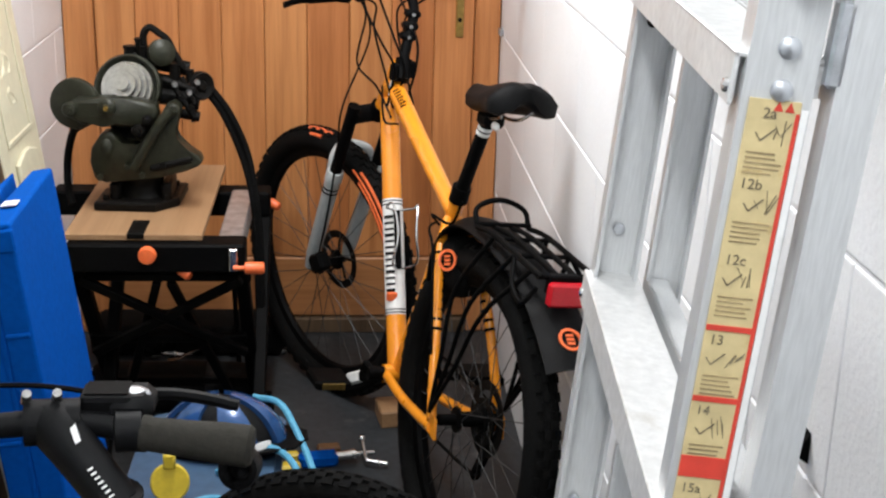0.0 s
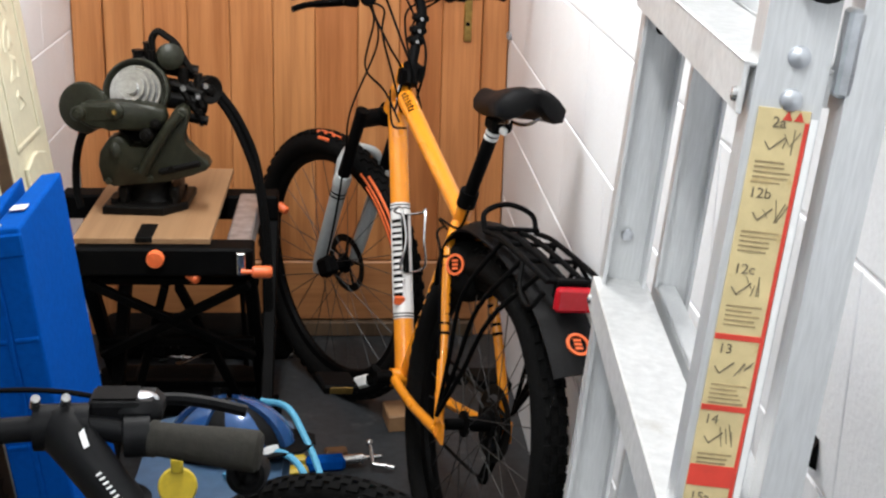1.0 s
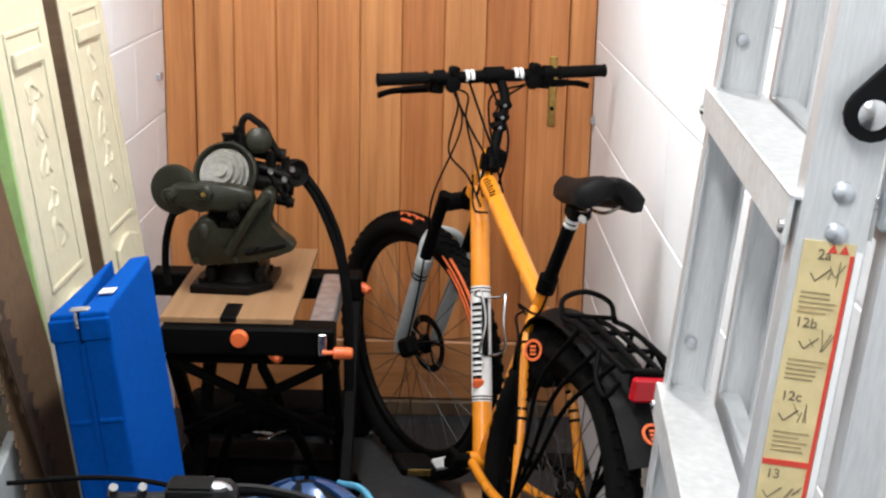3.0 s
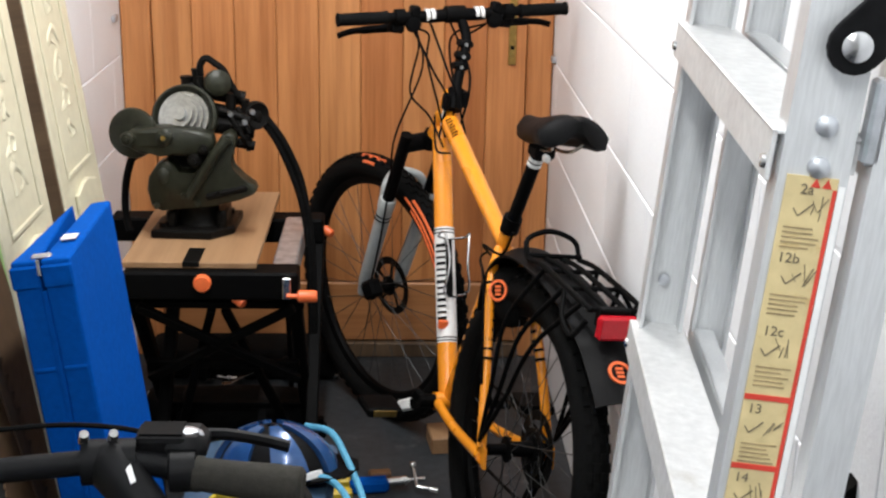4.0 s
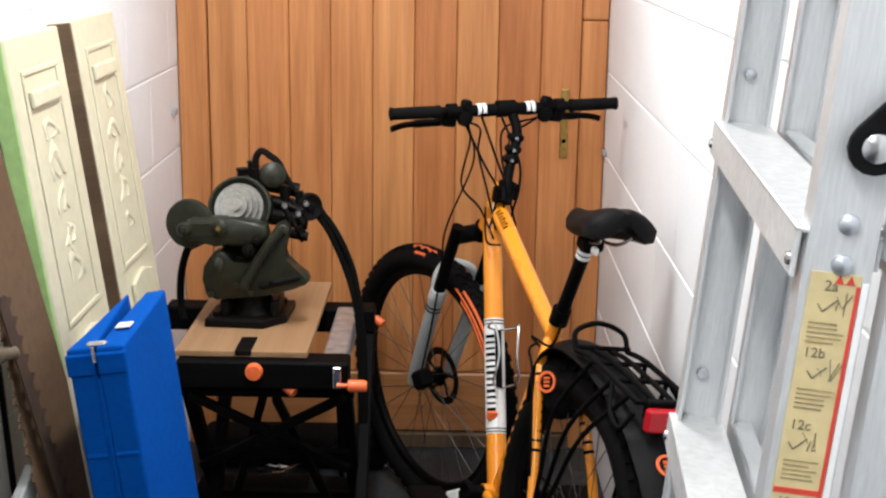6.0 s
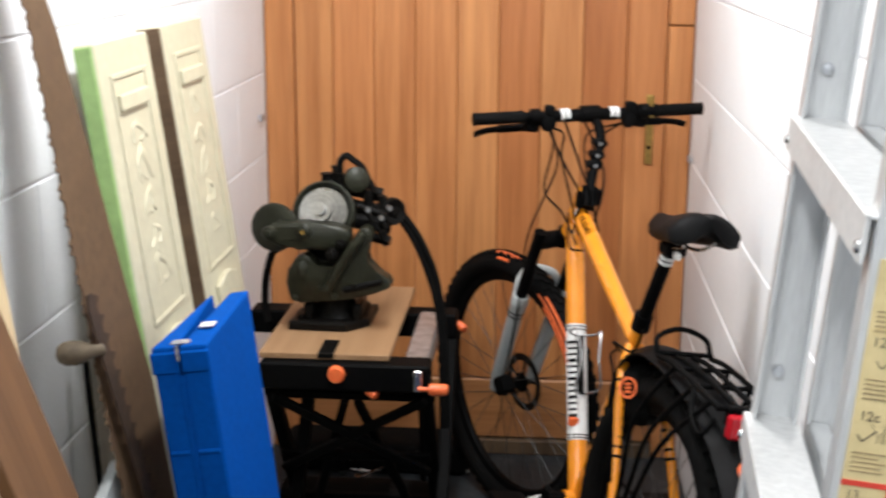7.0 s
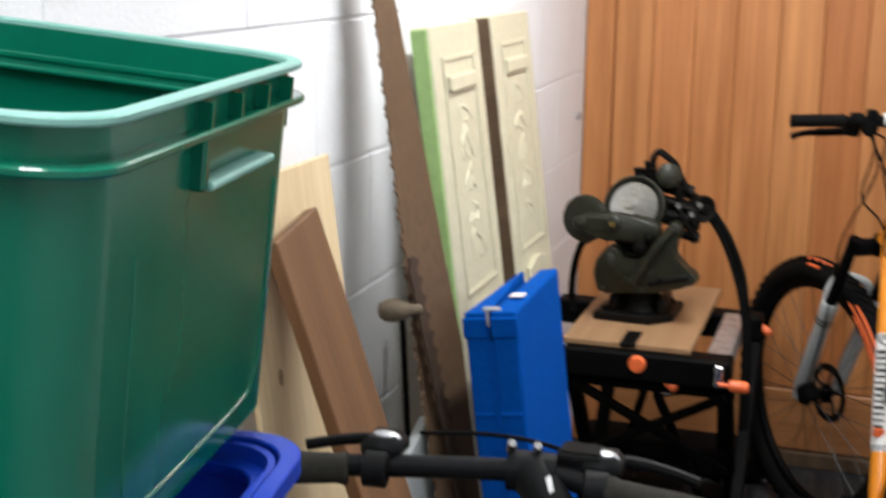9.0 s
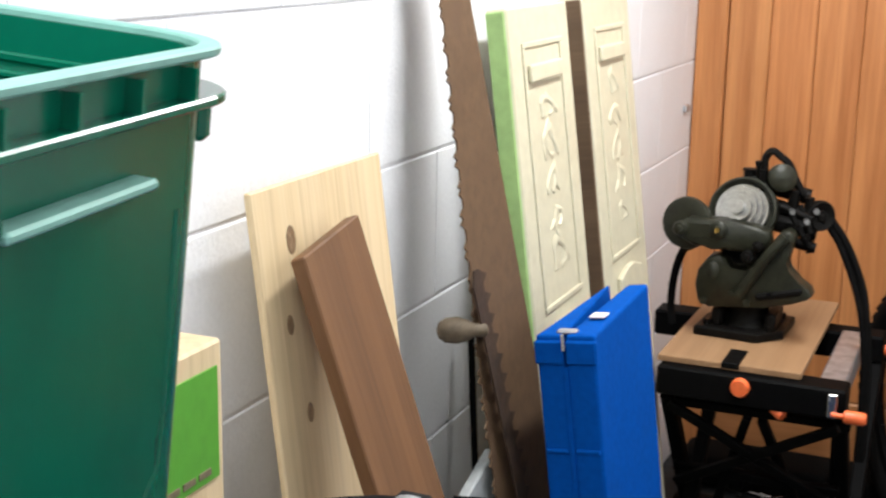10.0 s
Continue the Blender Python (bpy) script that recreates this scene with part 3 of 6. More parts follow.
t = thing("hardboard_sheet", "tan hardboard sheet lying on the workbench", "board", pose(0.18, 1.990, 0.611))
part("sheet", slab(BM(), [(0, 0), (0.298, 0), (0.298, 0.60), (0.0, 0.60)], 0, 0.014, bevel=0.002), M_CHIP, t)
# The machine's shadow towards the front, painted as a dark strip.
part("dark_strip", box(BM(), 0.135, -0.003, 0.004, 0.172, 0.10, 0.0165, 0.001), M_GREASE_SHADE, t, "dark strip painted for the shadow of the machine")

# small antique bench machine of cast iron
t = thing("bench_machine", "old olive green cast iron bench machine with pulleys on the hardboard", "machine", pose(0.315, 2.24, 0.6250))
base = part("base_plate", slab(BM(), [(-0.10, -0.075), (0.04, -0.085), (0.09, -0.03), (0.095, 0.10), (-0.06, 0.11), (-0.095, 0.04)], 0, 0.022, bevel=0.005), M_GREASE_SHADE, t)
for x, y in ((-0.075, -0.05), (0.06, -0.05), (0.07, 0.07), (-0.06, 0.08)):
    bm = BM()
    rod(bm, (x, y, 0.022), (x, y, 0.034), 0.009, n=6)
    part("bolt", bm, M_GREASE_SHADE, base)
bm = BM()
lathe(bm, [(0.062, 0.02), (0.048, 0.036), (0.046, 0.060), (0.056, 0.085), (0.05, 0.10)], Matrix.Diagonal((1, 0.8, 1, 1)) @ Matrix.Translation((0.005, 0, 0)), 20)
for x in (-0.055, 0.062):
    box(bm, x - 0.012, -0.055, 0.018, x + 0.012, 0.055, 0.062, 0.006)
smooth(part("pedestal", bm, M_GREASE_SHADE, t))
# clawed casting: a short left lobe, a long raised arm and a pointed foot
bm = BM()
slab(bm, [(-0.085, 0.170), (-0.074, 0.181), (-0.056, 0.184), (-0.043, 0.174), (-0.032, 0.154), (0.008, 0.152), (0.030, 0.181), (0.060, 0.230), (0.072, 0.246), (0.087, 0.253), (0.100, 0.246), (0.103, 0.230), (0.095, 0.204), (0.085, 0.184), (0.091, 0.164), (0.118, 0.144), (0.142, 0.129), (0.148, 0.115), (0.138, 0.105), (0.108, 0.094), (0.05, 0.079), (-0.03, 0.071), (-0.072, 0.065), (-0.096, 0.077), (-0.105, 0.115), (-0.100, 0.147)], -0.02, 0.034, Matrix.Translation((0, -0.035, 0)) @ pose(0, 0, 0, 90), 0.005)
claw = smooth(part("claw_casting", bm, M_OLIVE, t), 50)
bm = BM()
pipe(bm, curve_points([(-0.008, -0.072, 0.10), (0.022, -0.076, 0.150), (0.056, -0.078, 0.205), (0.087, -0.074, 0.240)]), 0.0125, 10)
smooth(part("lever_arm", bm, M_OLIVE, t, "olive painted lever arm"))
bm = BM()
lathe(bm, [(0.010, 0), (0.013, 0.002), (0.013, 0.009), (0.009, 0.012), (0.0, 0.0125)], axis_m((-0.066, -0.066, 0.150), (0.15, -1, 0.1)) @ Matrix.Diagonal((1.5, 1, 1, 1)), 20)
smooth(part("lobe_boss", bm, M_OLIVE, t))
for x, z in ((-0.083, 0.080), (0.012, 0.086), (-0.02, 0.105), (0.06, 0.11)):
    part("stud", rod(BM(), (x, -0.066, z), (x, -0.080, z), 0.0075, n=6), M_GREASE_SHADE if x > 0.03 else M_OLIVE, claw)
part("foot_rib", bar(BM(), (0.03, -0.072, 0.10), (0.128, -0.066, 0.124), 0.016, 0.014, (0, 1, 0), 0.005), M_GREASE_SHADE, claw)
# upper bracket that carries the pulleys
bm = BM()
slab(bm, [(-0.142, 0.248), (-0.140, 0.215), (-0.112, 0.200), (-0.070, 0.208), (-0.040, 0.198), (0.01, 0.196), (0.040, 0.206), (0.055, 0.225), (0.050, 0.248), (0.02, 0.258), (-0.03, 0.264), (-0.085, 0.262), (-0.125, 0.262)], -0.016, 0.034, Matrix.Translation((0, -0.042, 0)) @ pose(0, 0, 0, 90), 0.010)
# Neck coloured near-black so the gap under the head reads as shadow.
neck = BM()
slab(neck, [(-0.075, 0.205), (-0.060, 0.150), (-0.02, 0.130), (0.03, 0.145), (0.048, 0.205)], -0.03, 0.012, Matrix.Translation((0, 0.012, 0)) @ pose(0, 0, 0, 90), 0.006)
part("neck", neck, M_GREASE_SHADE, t)
head = smooth(part("head_casting", bm, M_OLIVE, t), 50)
bm = BM()
lathe(bm, [(0.012, -0.012), (0.050, -0.012), (0.057, -0.008), (0.059, 0.0), (0.057, 0.008), (0.050, 0.011), (0.012, 0.010), (0.0, 0.0105)], axis_m((-0.137, -0.030, 0.242), (-0.2, -1, 0.10)), 36)
smooth(part("flat_pulley", bm, M_OLIVE, t, "olive painted round pulley"))
part("pulley_arm", bar(BM(), (-0.142, -0.064, 0.236), (-0.05, -0.072, 0.240), 0.046, 0.020, (0, 1, 0), 0.008), M_OLIVE, head)
for x, z, r in ((-0.140, 0.238, 0.017), (-0.058, 0.243, 0.020), (0.01, 0.19, 0.016), (0.03, 0.215, 0.012)):
    bm = BM()
    lathe(bm, [(r, 0), (r, 0.012), (r * 0.8, 0.016), (r * 0.45, 0.017), (r * 0.4, 0.024), (0.0, 0.025)], axis_m((x, -0.072, z), (-0.1, -1, 0.1)), 16)
    smooth(part("boss", bm, M_OLIVE if x < 0 else M_GREASE_SHADE, head), 40)
part("oil_plug", rod(BM(), (-0.057, -0.096, 0.246), (-0.057, -0.104, 0.247), 0.006, n=8), M_BRASS, head, "small brass oil plug")
cp = axis_m((-0.024, 0.002, 0.274), (-0.12, -1, 0.42))
cone = BM()
lathe(cone, [(0.008, -0.030), (0.072, -0.030), (0.077, -0.020), (0.077, 0.004), (0.072, 0.008), (0.067, 0.004), (0.064, -0.008), (0.01, -0.008)], cp, 44)
cp_ob = smooth(part("pulley_flange", cone, M_OLIVE, t))
for r, z0, z1 in ((0.060, -0.008, 0.006), (0.050, 0.004, 0.017), (0.040, 0.015, 0.028), (0.030, 0.026, 0.038)):
    bm = BM()
    lathe(bm, [(r - 0.003, z0), (r - 0.003, z1 - 0.006), (r, z1 - 0.003), (r - 0.001, z1), (r - 0.010, z1 - 0.001)], cp, 40)
    smooth(part("pulley_step", bm, M_TURNED, cp_ob, "bright turned steel pulley step"), 30)
part("spindle", rod(BM(), cp @ Vector((0, 0, 0.0)), cp @ Vector((0, 0, 0.050)), 0.016), M_TURNED, cp_ob)
bm = BM()
rod(bm, (-0.03, 0.05, 0.15), (0.02, 0.08, 0.35), 0.026, 0.018)
rod(bm, (-0.025, 0.05, 0.335), (0.11, 0.07, 0.305), 0.018)
smooth(part("column", bm, M_GREASE_SHADE, t))
bm = BM()
lathe(bm, [(0.004, -0.03), (0.024, -0.026), (0.031, -0.01), (0.031, 0.010), (0.024, 0.016), (0.012, 0.02), (0.0, 0.021)], axis_m((0.052, 0.03, 0.350), (0.4, -1, 0.2)), 22)
smooth(part("governor", bm, M_OLIVE, t))
bm = BM()
pipe(bm, curve_points([(0.012, 0.04, 0.362), (0.012, 0.04, 0.390), (0.026, 0.04, 0.406), (0.044, 0.04, 0.396), (0.066, 0.04, 0.378), (0.082, 0.04, 0.345), (0.10, 0.04, 0.315)]), 0.0085, 8)
smooth(part("eye_loop", bm, M_GREASE_SHADE, t))
for (x, y, z), r, h in (((0.002, 0.05, 0.345), 0.012, 0.03), ((-0.022, 0.05, 0.345), 0.014, 0.012), ((0.012, 0.03, 0.348), 0.008, 0.012), ((0.08, 0.04, 0.30), 0.013, 0.02), ((0.115, 0.03, 0.285), 0.010, 0.022)):
    bm = BM()
    rod(bm, (x, y, z - 0.03), (x, y, z + h), r, n=10)
    rod(bm, (x, y, z + h), (x, y, z + h + 0.005), r * 1.2, n=6)
    smooth(part("oil_cup", bm, M_GREASE_SHADE, t), 30)
bm = BM()
lathe(bm, [(0.010, -0.03), (0.030, -0.026), (0.034, -0.006), (0.034, 0.006), (0.030, 0.012), (0.014, 0.006), (0.010, 0.012), (0.0, 0.013)], axis_m((0.138, 0.04, 0.272), (0.75, -1, 0.1)), 24)
smooth(part("gear_wheel", bm, M_GREASE_SHADE, t))
for a_, b_, r_ in (((0.04, 0.04, 0.285), (0.15, 0.05, 0.262), 0.016), ((0.06, 0.0, 0.292), (0.13, -0.01, 0.272), 0.008), ((0.04, 0.03, 0.25), (0.135, 0.04, 0.235), 0.020), ((0.08, -0.01, 0.285), (0.125, -0.015, 0.215), 0.007), ((0.07, 0.02, 0.215), (0.135, 0.03, 0.20), 0.012), ((0.10, 0.0, 0.30), (0.128, -0.01, 0.24), 0.006)):
    bm = BM()
    rod(bm, a_, b_, r_)
    rod(bm, Vector(b_).lerp(Vector(a_), 0.25), Vector(b_).lerp(Vector(a_), 0.12), r_ * 1.35, n=8)
    smooth(part("shaft", bm, M_GREASE_SHADE, t), 30)
for x, y, z in ((0.085, -0.018, 0.288), (0.118, -0.022, 0.270), (0.122, -0.022, 0.235), (0.098, -0.016, 0.255), (0.135, -0.01, 0.292)):
    part("nut", rod(BM(), (x, y, z), (x + 0.004, y - 0.014, z), 0.0065, n=6), M_TURNED if z > 0.26 else M_GREASE_SHADE, t)
# drive belts that hang down at both sides
bm = BM()
for off in (0.0, 0.016):
    pipe(bm, curve_points([(0.145 + off, 0.06, 0.262), (0.185 + off, 0.06, 0.205), (0.222 + off, 0.06, 0.12), (0.245 + off * 0.6, 0.06, 0.04), (0.258 + off * 0.5, 0.06, -0.06), (0.262 + off * 0.5, 0.06, -0.20), (0.262 + off * 0.5, 0.06, -0.36)]), 0.0085, 8)
smooth(part("belt", bm, M_RUBBER, t, "black rubber drive belt hanging"))
bm = BM()
pipe(bm, curve_points([(-0.13, 0.0, 0.185), (-0.155, 0.02, 0.165), (-0.176, 0.04, 0.10), (-0.18, 0.04, 0.03), (-0.168, 0.02, -0.012)]), 0.009, 8)
smooth(part("belt", bm, M_RUBBER, t, "black rubber drive belt hanging"))

# clutter on the floor below the bench
t = thing("tool_roll", "black padded tool roll lying on the floor under the workbench", "bag", pose(0.13, 2.40, 0.0))
bm = BM()
lathe(bm, [(0.02, 0), (0.055, 0.006), (0.062, 0.03), (0.060, 0.14), (0.063, 0.25), (0.060, 0.37), (0.055, 0.41), (0.02, 0.418)], Matrix.Translation((0, 0.04, 0.0615)) @ pose(0, 0, 0, 0, 90, 0) @ Matrix.Diagonal((0.99, 1.35, 1, 1)), 24)
smooth(part("roll", bm, M_RUBBER, t))
for x in (0.10, 0.30):
    bm = BM()
    lathe(bm, [(0.0635, 0), (0.066, 0.002), (0.066, 0.022), (0.0635, 0.024)], Matrix.Translation((x, 0.04, 0.0615)) @ pose(0, 0, 0, 0, 90, 0) @ Matrix.Diagonal((0.97, 1.35, 1, 1)), 24, True)
    part("strap", bm, M_BPLAST, t)
for i, (a, b, r) in enumerate((((0.36, 2.84, 0.012), (0.62, 2.79, 0.012), 0.011), ((0.09, 2.66, 0.010), (0.20, 2.63, 0.010), 0.009), ((0.20, 2.80, 0.009), (0.33, 2.77, 0.009), 0.008), ((0.30, 2.72, 0.26), (0.50, 2.70, 0.31), 0.008))):
    d = Vector(b) - Vector(a)
    t = thing("steel_bar", "loose steel bar lying under the workbench" if i < 3 else "loose steel bar propped under the workbench", "bar", Matrix.Translation(a), "loose bars")
    bm = BM()
    rod(bm, (0, 0, 0), d, r)
    smooth(part("bar", bm, M_STEEL, t))
    if i == 3:
        rod_ = BM()
        rod(rod_, d * 0.9, (d.x * 0.95, d.y + 0.02, -a[2]), 0.007)
        part("prop", rod_, M_BLACK, t)
t = thing("spanner_set", "loose spanners and sockets in a heap on the floor", "tools", pose(0.22, 2.72, 0.0), "floor tools")
rnd = random.Random(11)
for i in range(7):
    x, y, a = rnd.uniform(-0.05, 0.12), rnd.uniform(-0.05, 0.12), rnd.uniform(0, 3.1)
    bm = BM()
    bar(bm, (x, y, 0.008 + i * 0.006), (x + 0.11 * math.cos(a), y + 0.11 * math.sin(a), 0.009 + i * 0.006), 0.013, 0.006, (0, 0, 1), 0.002)
    rod(bm, (x, y, 0.003 + i * 0.006), (x, y, 0.014 + i * 0.006), 0.013, n=8)
    part("spanner", bm, M_STEEL if i % 2 else M_GREASE_SHADE, t)
t = thing("tool_bag", "long low black tool bag on the floor behind the workbench", "bag", pose(0.06, 2.77, 0.0))
bm = box(BM(), 0.0, 0.0, 0.0, 0.56, 0.17, 0.088, 0.025, seg=3)
for v in bm.verts:
    v.co.z += 0.012 * math.sin(v.co.x * 17) * (v.co.z > 0.05)
    v.co.y += 0.008 * math.sin(v.co.x * 23 + v.co.z * 30)
bag = smooth(part("body", bm, M_RUBBER, t), 60)
for x in (0.16, 0.40):
    part("strap", box(BM(), x, -0.012, 0.02, x + 0.03, 0.0, 0.082, 0.003), M_BPLAST, bag)
t = thing("wood_block", "small tan offcut of wood on the floor", "block", pose(0.885, 2.30, 0.0, 0, 0, 8))
part("block", box(BM(), 0, 0, 0, 0.075, 0.10, 0.045, 0.003), M_CHIP, t)

# ---- bicycles ----
def frame_of(o, fwd, upv):
    f = Vector(fwd).normalized()
    u = Vector(upv)
    u = (u - f * u.dot(f)).normalized()
    return Matrix.Translation(o) @ Matrix((f, u.cross(f), u)).transposed().to_4x4()


def wheel(parent, m, R, sec, rim_mat, hub_w, disc=True, red=False):
    """A spoked wheel about local y of m; the tyre, rim, hub and disc are parts."""
    a = m @ pose(0, 0, 0, 90)
    w = new("wheel")
    w.parent = parent
    tyre = BM()
    prof = [(R - sec + sec * math.cos(q), sec * math.sin(q)) for q in np.linspace(0, 2 * math.pi, 15)[:-1]]
    lathe(tyre, prof, a, 64, True)
    ty = smooth(part("tyre", tyre, M_RUBBER, w, "black knobbly rubber tyre"))
    tread = BM()
    for k in range(64):
        q = 2 * math.pi * k / 64
        for j, z in enumerate((-0.62, -0.2, 0.2, 0.62)):
            off = (0.5 if j % 2 else 0.0) * 2 * math.pi / 64
            rr = R - sec + sec * math.cos(z * 0.9) + 0.0015
            mm = a @ Matrix.Rotation(q + off, 4, "Z") @ Matrix.Translation((rr, 0, sec * math.sin(z * 0.95))) @ Matrix.Rotation(-z * 0.8, 4, "Y")
            box(tread, -0.002, -0.009, -0.0055, 0.0026, 0.009, 0.0055, m=mm)
    part("tread", tread, M_RUBBER, ty)
    rim = BM()
    r0 = R - 2 * sec + 0.004
    lathe(rim, [(r0, -0.012), (r0, 0.012), (r0 - 0.018, 0.009), (r0 - 0.022, 0.0), (r0 - 0.018, -0.009)], a, 64, True)
    smooth(part("rim", rim, rim_mat, w, "black alloy rim"))
    if red:
        for q0 in (2.35,):
            for s in (-1, 1):
                dec = BM()
                ring = [(r0 - 0.006, s * 0.0108), (r0 - 0.014, s * 0.0100)]
                vs = [[a @ Vector((r * math.cos(q0 + k * 0.05), r * math.sin(q0 + k * 0.05), z * 1.06)) for k in range(12)] for r, z in ring]
                v2 = [[dec.verts.new(p) for p in row] for row in vs]
                for k in range(11):
                    dec.faces.new((v2[0][k], v2[0][k + 1], v2[1][k + 1], v2[1][k]))
                part("rim_decal", dec, M_ORPLAST, w, "orange rim decal")
    hub = BM()
    lathe(hub, [(0.006, -hub_w), (0.012, -hub_w + 0.004), (0.012, -0.034), (0.027, -0.032), (0.027, -0.027), (0.016, -0.024), (0.016, 0.024), (0.027, 0.027), (0.027, 0.032), (0.012, 0.034), (0.012, hub_w - 0.004), (0.006, hub_w)], a, 20)
    smooth(part("hub", hub, M_BLACK, w))
    sp = BM()
    for k in range(32):
        q, s = 2 * math.pi * k / 32, (1 if k % 2 else -1)
        q2 = q + (0.5 if k % 4 < 2 else -0.5)
        rod(sp, a @ Vector((0.026 * math.cos(q2), 0.026 * math.sin(q2), s * 0.03)), a @ Vector((r0 - 0.02) * Vector((math.cos(q), math.sin(q), 0))), 0.0011, n=4, caps=False)
    part("spokes", sp, M_SPOKE, w)
    if disc:
        d = BM()
        lathe(d, [(0.060, 0.036), (0.080, 0.036), (0.080, 0.038), (0.060, 0.038)], a, 40, True)
        for k in range(5):
            q = 2 * math.pi * k / 5
            bar(d, a @ Vector((0.015 * math.cos(q), 0.015 * math.sin(q), 0.037)), a @ Vector((0.063 * math.cos(q + 0.4), 0.063 * math.sin(q + 0.4), 0.037)), 0.009, 0.002, a.to_3x3() @ Vector((0, 0, 1)))
        part("brake_disc", d, M_GREASE_SHADE, w)
    return w


def tube(name, a, b, r0, r1, material, parent, label="", n=16):
    bm = BM()
    rod(bm, a, b, r0, r1, n)
    return smooth(part(name, bm, material, parent, label))


def cable(parent, pts, r=0.0028, material=None):
    return smooth(part("cable", pipe(BM(), curve_points(pts, 8), r, 6), material or M_BLACK, parent))


O1 = Vector((0.995, 1.616, 0.0))
H1 = Vector((-0.29, 0.957, 0.0))
LEAN1 = radians(7.5)
UP1 = Vector((0.957, 0.29, 0)) * math.sin(LEAN1) + Vector((0, 0, 1)) * math.cos(LEAN1)
MB = frame_of(O1, H1, UP1)
bike = thing("mountain_bike", "bright orange hardtail mountain bike leaning against the white wall", "bicycle", MB, "bicycles")
HR, BBP, SC, HT_, HB = Vector((0, 0, 0.345)), Vector((0.405, 0, 0.285)), Vector((0.228, 0, 0.725)), Vector((0.688, 0, 0.935)), Vector((0.750, 0, 0.838))
bike_frame = tube("down_tube", Vector((0.715, 0, 0.865)), BBP, 0.0235, 0.0235, M_ORANGE, bike, "thick orange down tube")
off = BBP + (Vector((0.715, 0, 0.865)) - BBP) * ((0.647 - BBP.z) / (0.865 - BBP.z))
A2 = Vector((off.x, 0, 0.647))
dt = (BBP - Vector((0.715, 0, 0.865))).normalized()
tube("white_band", A2, A2 + dt * 0.275, 0.0242, 0.0242, M_WHITE, bike_frame, "white painted band", 20)
for s in (0.004, 0.012, 0.262, 0.269):
    part("pinstripe", rod(BM(), A2 + dt * s, A2 + dt * (s + 0.003), 0.0246, n=20), M_BLACK, bike_frame)
# lettering of the maker becomes bars along the tube's left flank
bm = BM()
for k in range(13):
    c = A2 + dt * (0.045 + 0.0145 * k)
    nrm = (Vector((-0.75, 0.66, 0)) - dt * Vector((-0.75, 0.66, 0)).dot(dt)).normalized()
    acr = dt.cross(nrm).normalized()
    p = c + nrm * 0.0242
    bar(bm, p - acr * 0.011, p + acr * 0.011, 0.005 if k % 3 else 0.0075, 0.0022, nrm)
part("lettering", bm, M_BLACK, bike_frame, "black bars of worn lettering")
part("decal", box(BM(), -0.006, -0.012, 0, 0.006, 0.012, 0.02, 0.002, Matrix.Translation(A2 + dt * 0.235 + Vector((-0.016, 0.016, 0)))), M_ORPLAST, bike_frame)
tt = tube("top_tube", Vector((0.70, 0, 0.905)), SC, 0.0225, 0.0185, M_ORANGE, bike)
bm = BM()
td = (SC - Vector((0.70, 0, 0.905))).normalized()
tn = (Vector((-0.45, 0.62, 0.65)) - td * Vector((-0.45, 0.62, 0.65)).dot(td)).normalized()
ta = td.cross(tn)
for k in range(7):
    p = Vector((0.70, 0, 0.905)) + td * (0.055 + 0.011 * k) + tn * 0.0218
    bar(bm, p - ta * (0.007 + 0.003 * (k % 2)), p + ta * 0.007, 0.0045, 0.0022, tn)
part("lettering", bm, M_BLACK, tt, "small dark bars of lettering")
tube("seat_tube", SC + Vector((-0.012, 0, 0.035)), BBP, 0.0165, 0.0165, M_ORANGE, bike)
ht = tube("head_tube", Vector((0.678, 0, 0.955)), HB, 0.022, 0.023, M_ORANGE, bike)
part("head_badge", box(BM(), -0.002, -0.012, -0.02, 0.002, 0.012, 0.02, 0.002, Matrix.Translation((0.672, 0.016, 0.90)) @ pose(0, 0, 0, 0, 0, 60)), M_WHITE, ht)
for s in (-1, 1):
    bm = BM()
    pipe(bm, curve_points([SC + Vector((0.0, s * 0.012, -0.015)), Vector((0.17, s * 0.042, 0.655)), Vector((0.08, s * 0.062, 0.50)), Vector((0.012, s * 0.074, 0.352))]), 0.0105, 10)
    smooth(part("seat_stay", bm, M_ORANGE, bike))
    bm = BM()
    pipe(bm, curve_points([BBP + Vector((-0.01, s * 0.03, 0)), Vector((0.25, s * 0.045, 0.292)), Vector((0.12, s * 0.060, 0.312)), Vector((0.005, s * 0.074, 0.333))]), 0.0115, 10)
    smooth(part("chain_stay", bm, M_ORANGE, bike))
    part("dropout", slab(BM(), [(-0.022, -0.02), (0.03, -0.012), (0.03, 0.012), (0.012, 0.028), (-0.014, 0.02)], -0.003, 0.003, Matrix.Translation((0, s * 0.075, 0.338)) @ pose(0, 0, 0, 90)), M_ORANGE, bike)
tube("stay_bridge", Vector((0.165, -0.042, 0.645)), Vector((0.165, 0.042, 0.645)), 0.008, 0.008, M_ORANGE, bike)
tube("bottom_bracket", BBP + Vector((0, -0.036, 0)), BBP + Vector((0, 0.036, 0)), 0.021, 0.021, M_ORANGE, bike)
# chain armour rings on the left seat stay
for s in (-1, 1):
    for k in range(9):
        p = Vector((0.17, s * 0.042, 0.655)).lerp(Vector((0.08, s * 0.062, 0.50)), k / 9)
        d = Vector((-0.09, s * 0.020, -0.155)).normalized()
        part("stay_wrap", lathe(BM(), [(0.0105, 0), (0.0122, 0.001), (0.0122, 0.006), (0.0105, 0.007)], axis_m(p, d), 10), M_BLACK, bike)
